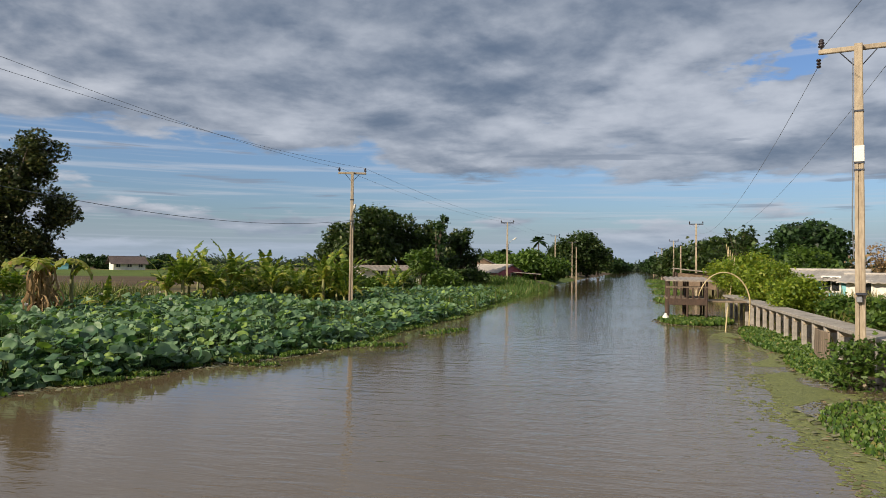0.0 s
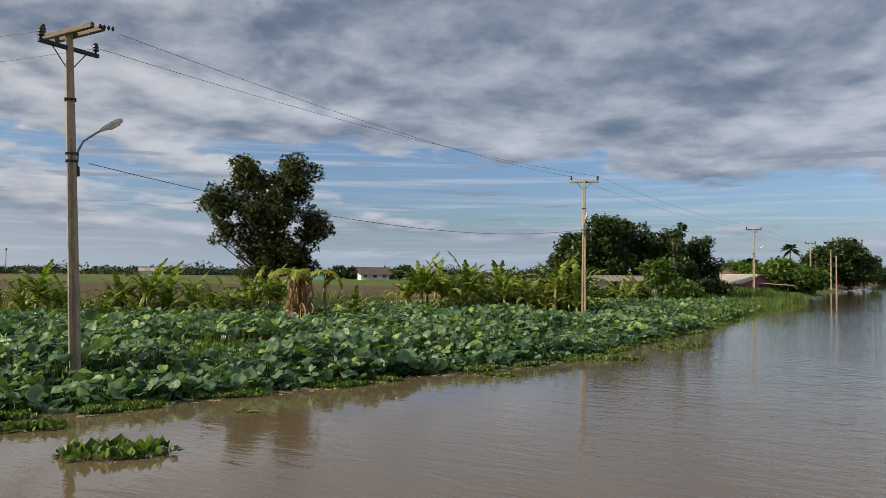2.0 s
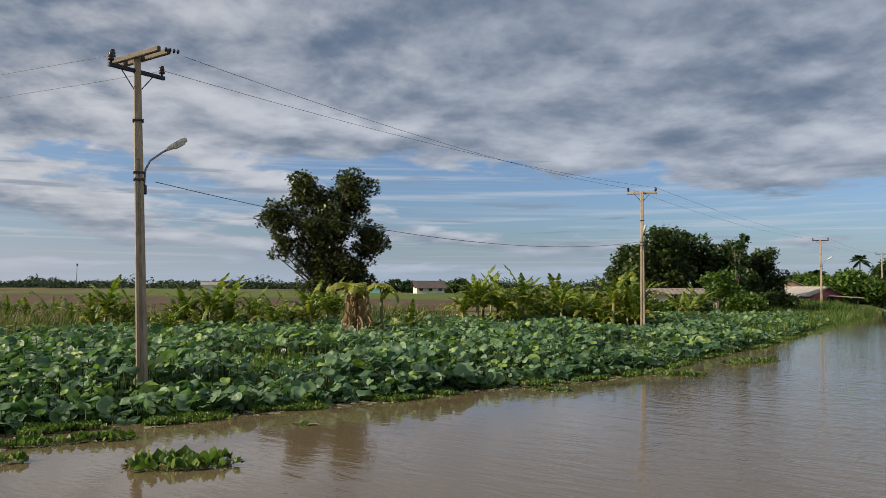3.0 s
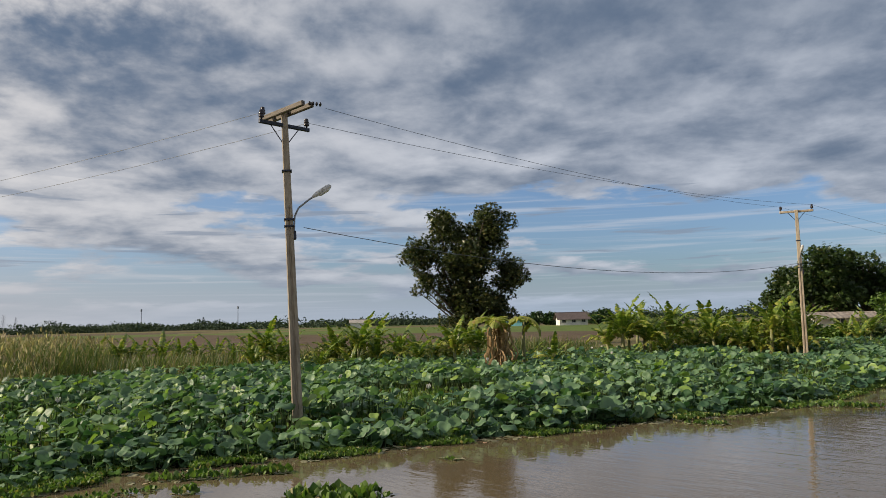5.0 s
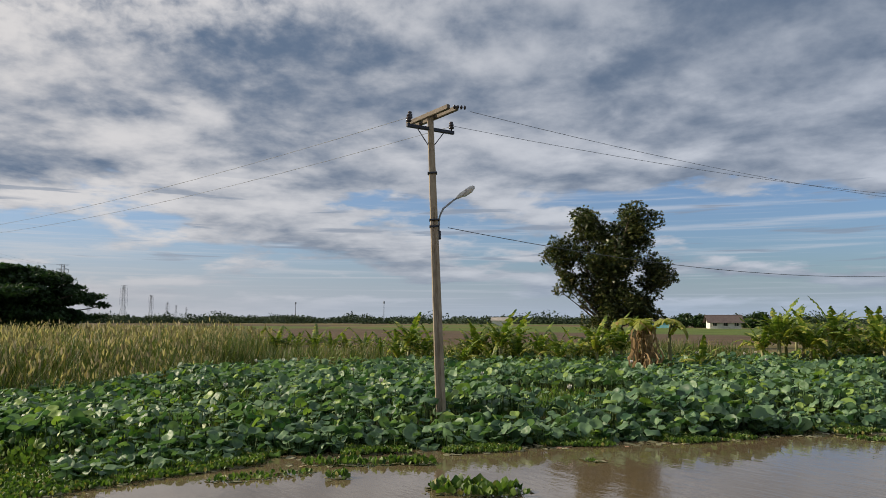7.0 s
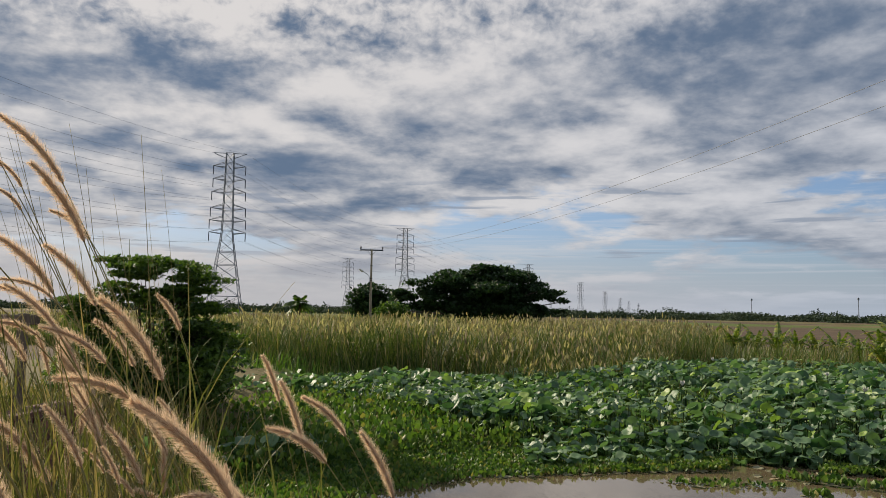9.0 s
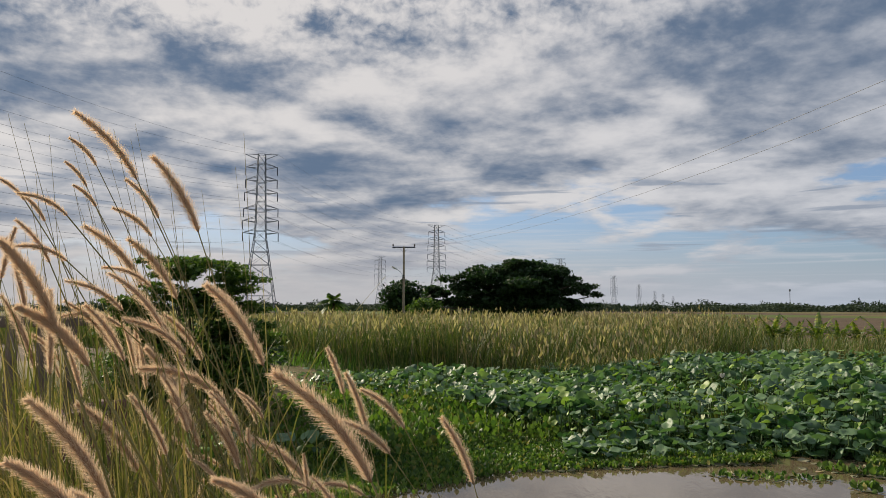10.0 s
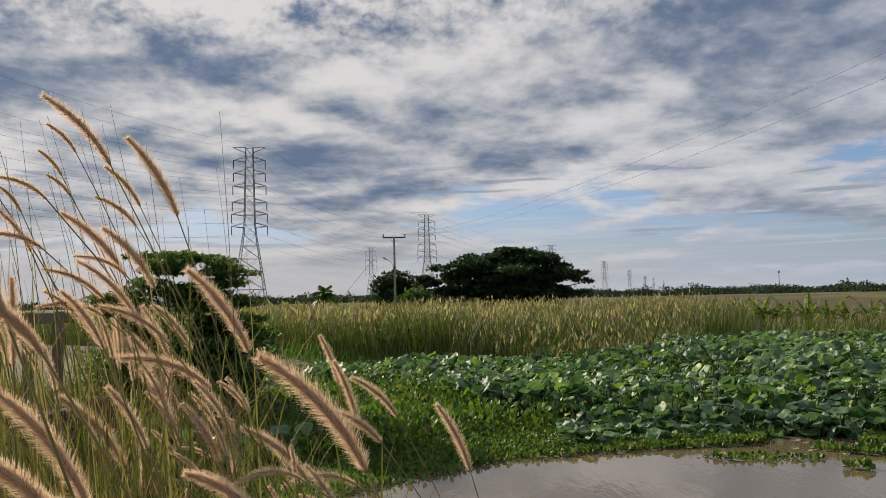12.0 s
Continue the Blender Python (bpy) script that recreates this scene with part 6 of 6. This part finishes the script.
def plume_mesh(pts, frm, rng, fat, hairs):
    """The seed head: a slim core and hundreds of fine bristles pointing outwards and to the tip."""
    core = Geo()
    line = [at_share(pts, frm + (1 - frm) * j / 9) for j in range(10)]
    core.tube(line, [fat * 0.42 * math.sin(math.pi * min(0.97, 0.12 + 0.86 * j / 9)) ** 0.7 for j in range(10)], 7)
    mats = np.zeros((hairs, 4, 4))
    for h in range(hairs):
        q = rng.uniform(0, 1)
        p = at_share(line, q)
        d = (at_share(line, min(1, q + 0.1)) - at_share(line, max(0, q - 0.1))).normalized()
        o = Vector(rng.normal(0, 1, 3))
        o = (o - d * o.dot(d)).normalized()
        w = (o * rng.uniform(0.55, 1.0) + d * rng.uniform(0.6, 1.1)).normalized()
        ln = fat * rng.uniform(0.8, 2.6) * (0.5 + 0.7 * math.sin(math.pi * min(1, 0.15 + 0.8 * q)))
        s = w.cross(Vector((0, 1, 0.2))).normalized()
        t = w.cross(s)
        mats[h, :3, 0], mats[h, :3, 1], mats[h, :3, 2], mats[h, :3, 3] = s * 0.010, t * 0.010, w * ln, p
        mats[h, 3, 3] = 1
    return core, swarm("bristles", HAIR_V, HAIR_F, mats, PLUME_HAIR)


def blade_geo(reach, lean, droop, width):
    pts = grass_curve(reach, lean, droop, 10)
    v, f = [], []
    for i, p in enumerate(pts):
        w = width * (1 - (i / 10) ** 2) * 0.5 + 0.0004
        v += [(p.x, -w, p.z), (p.x - 0.15 * w, 0, p.z - 0.3 * w), (p.x, w, p.z)]
    for i in range(10):
        f += [(i * 3, i * 3 + 1, i * 3 + 4, i * 3 + 3), (i * 3 + 1, i * 3 + 2, i * 3 + 5, i * 3 + 4)]
    return Geo().add(v, f)


GRASS = []          # (thing, foot pose, sway in degrees, phase)


def fountain_grass(tip_at, base_at, rng, dist=0.0, hairs=3200, blades=3, label="tan fountain grass stem with fluffy seed plume"):
    """A flowering stem. tip_at, base_at: bearing and elevation from the eye of the plume's two ends."""
    mid = (tip_at[0] + base_at[0]) / 2
    span = radians(math.hypot((tip_at[0] - base_at[0]) * math.cos(radians(tip_at[1])), tip_at[1] - base_at[1]))
    dist = dist or min(2.3, max(0.8, 0.165 / span)) * rng.uniform(0.93, 1.07)
    plume = span * dist
    # the stem's own plane: x to the right across the line of sight, z up
    run = dist * math.tan(radians(tip_at[0] - base_at[0]))
    top, low = dist * math.tan(radians(tip_at[1])), dist * math.tan(radians(base_at[1]))
    base_z = EYE.z + low - 1.05
    bend = math.atan2(run, top - low)
    aim_b = Vector((-math.sin(bend * 0.62), 0, math.cos(bend * 0.62)))
    tall = max(base_z, 0.3)
    b = Vector((0, 0, tall))
    foot = Vector((tall * (0.10 + 0.16 * min(1.2, bend)), 0, 0))
    c1, c2 = foot + Vector((0, 0, tall * 0.4)), b - aim_b * tall * 0.38
    stem = [foot * (1 - q) ** 3 + c1 * 3 * q * (1 - q) ** 2 + c2 * 3 * q * q * (1 - q) + b * q ** 3 for q in (j / 16 for j in range(17))]
    tip = b + Vector((-run, 0, top - low))
    c3 = b + aim_b * plume * 0.55
    head = [b * (1 - q) ** 2 + c3 * 2 * q * (1 - q) + tip * q * q for q in (j / 12 for j in range(13))]
    stem, head = [p - foot for p in stem], [p - foot for p in head]
    at = EYE + spot(base_at[0], dist) + pose(0, 0, 0, 0, 0, mid) @ foot
    m = pose(at.x, at.y, 1.05, 0, 0, mid)
    ob = thing("fountain_grass", label, "grass stem", m, "fountain grass stems")
    part("stem", Geo().tube(stem, [0.0022 - 0.00006 * j for j in range(17)], 5), STRAW, ob, smooth=True)
    core, bristles = plume_mesh(head, 0.0, rng, plume * 0.058, hairs)
    pl = part("plume", core, PLUME_CORE, ob, "tan bristly seed plume", True)
    part("bristles", bristles, PLUME_HAIR, pl)
    for j in range(blades):
        q = at_share(stem, rng.uniform(0.1, 0.6))
        part("leaf_blade", blade_geo(rng.uniform(0.3, 0.6), rng.uniform(8, 40), rng.uniform(10, 80), 0.007), BLADE, ob, m=pose(q.x, q.y, q.z, 0, 0, rng.uniform(-70, 250)))
    GRASS.append((ob, m, rng.uniform(0.7, 1.5), rng.uniform(0, 6.28)))
    return ob


def build_grass():
    rng = np.random.default_rng(21)
    # the stems that stand out: bearing and elevation of the plume's tip and of its base
    heroes = [(121.2, 13.6, 117.1, 9.4), (117.5, 11.0, 114.1, 5.8), (122.1, 11.7, 120.3, 10.0), (121.4, 10.2, 120.0, 8.6), (121.1, 8.6, 119.6, 7.2), (120.9, 5.8, 117.0, 1.8),
              (117.8, 5.1, 114.4, 0.9), (124.3, 7.6, 123.0, 6.0), (118.1, 9.2, 115.8, 6.6), (118.3, 7.2, 115.7, 5.3), (113.2, 1.9, 108.9, -4.0), (111.0, 1.6, 109.3, -1.0),
              (116.8, -3.9, 110.9, -6.4), (116.5, -2.5, 113.4, -7.7), (109.4, -4.6, 101.9, -12.6), (103.3, -2.8, 102.0, -6.2), (101.8, -4.6, 100.1, -9.1), (100.4, -5.8, 97.1, -8.7),
              (123.7, -5.4, 118.4, -12.9), (120.8, -6.2, 116.7, -11.0), (114.9, -0.3, 112.2, -3.6), (102.8, -7.9, 98.3, -10.5), (108.8, -9.1, 104.2, -13.0), (95.1, -8.1, 92.6, -12.8)]
    for b, e, b1, e1 in heroes:
        fountain_grass((b, e), (b1, e1), rng)
    # a few that stand close to the eye
    for b, e, b1, e1, d in ((126.5, -9, 120.8, -15, 0.62), (125.6, 0.8, 121.2, -3.2, 0.75), (127.2, 5, 123.8, -0.5, 0.75), (121.5, -11.5, 116.5, -16.5, 0.7), (113.5, -12, 108.0, -16, 0.8)):
        fountain_grass((b, e), (b1, e1), rng, d, 3600)
    # the thicket behind and below them
    for i in range(64):
        b = rng.uniform(101, 127)
        e = float(np.interp(b, [101, 106, 112, 118, 127], [-12, -9, -4, 3, 9])) - rng.uniform(0, 9)
        ln, an = rng.uniform(2.2, 5.6), rng.normal(0.62, 0.38)
        fountain_grass((b, e), (b - ln * math.sin(an), e - ln * math.cos(an)), rng, rng.uniform(1.1, 1.9), 1500)
    # bare flowering stalks that stand above the rest
    for i in range(64):
        b, e, d = rng.uniform(108, 127), rng.uniform(-4, 14), rng.uniform(1.3, 2.2)
        p = EYE + spot(b - 1.5, d)
        m = pose(p.x, p.y, 1.05, 0, 0, b)
        ob = thing("grass_stalk", "thin bare upright grass stalk", "grass stem", m, "bare grass stalks")
        pts = grass_curve(EYE.z + d * math.tan(radians(e)) - 1.05, rng.uniform(2, 9), rng.uniform(0, 14), 12)
        part("stem", Geo().tube(pts, [0.0017 - 0.00011 * j for j in range(13)], 5), STRAW, ob, smooth=True)
        part("leaf_blade", blade_geo(rng.uniform(0.25, 0.45), rng.uniform(5, 20), rng.uniform(5, 40), 0.005), BLADE, ob, m=pose(*at_share(pts, rng.uniform(0.4, 0.7)), 0, 0, rng.uniform(-60, 240)))
        GRASS.append((ob, m, rng.uniform(0.6, 1.2), rng.uniform(0, 6.28)))
    # leaves low down, in a few tufts
    for k in range(15):
        b = 103 + 1.8 * k
        p = EYE + spot(b, 1.45 + 0.35 * (k % 3))
        m = pose(p.x, p.y, 1.1, 0, 0, b)
        tuft = thing("grass_tuft", "tuft of long green and straw-coloured grass blades", "grass tuft", m, "grass tufts")
        gs = {0: Geo(), 1: Geo()}
        top = np.interp(b, [104, 112, 120, 130], [1.15, 1.4, 1.65, 1.8])
        for j in range(230):
            g = blade_geo(rng.uniform(0.45, 1.0) * top, rng.uniform(0, 20), rng.uniform(0, 70), rng.uniform(0.004, 0.009))
            gs[j % 3 == 0].add(g.v, g.f, pose(rng.normal(0, 0.16), rng.normal(0, 0.16), 0, 0, 0, rng.normal(0, 70)))
        part("blade_clump", gs[0], BLADE, tuft, kind="stuff")
        part("straw_clump", gs[1], STRAW, tuft, kind="stuff")
        GRASS.append((tuft, m, 0.7, rng.uniform(0, 6.28)))


build_grass()


# ---------------------------------------------------------------- what moves: grass in the wind
def motions():
    for ob, m, sway, phase in GRASS:
        rows = []
        for i in range(41):
            t = i * 0.3
            gust = math.sin(0.9 * t + 0.4) * 0.5 + 0.4 * math.sin(2.3 * t + 1.0)
            side = sway * (gust + 0.45 * math.sin(3.4 * t + phase))
            deep = sway * 0.35 * math.sin(2.6 * t + phase * 1.7)
            rows.append((t, m @ pose(0, 0, 0, deep, -side, 0)))
        walk(ob, rows)


motions()
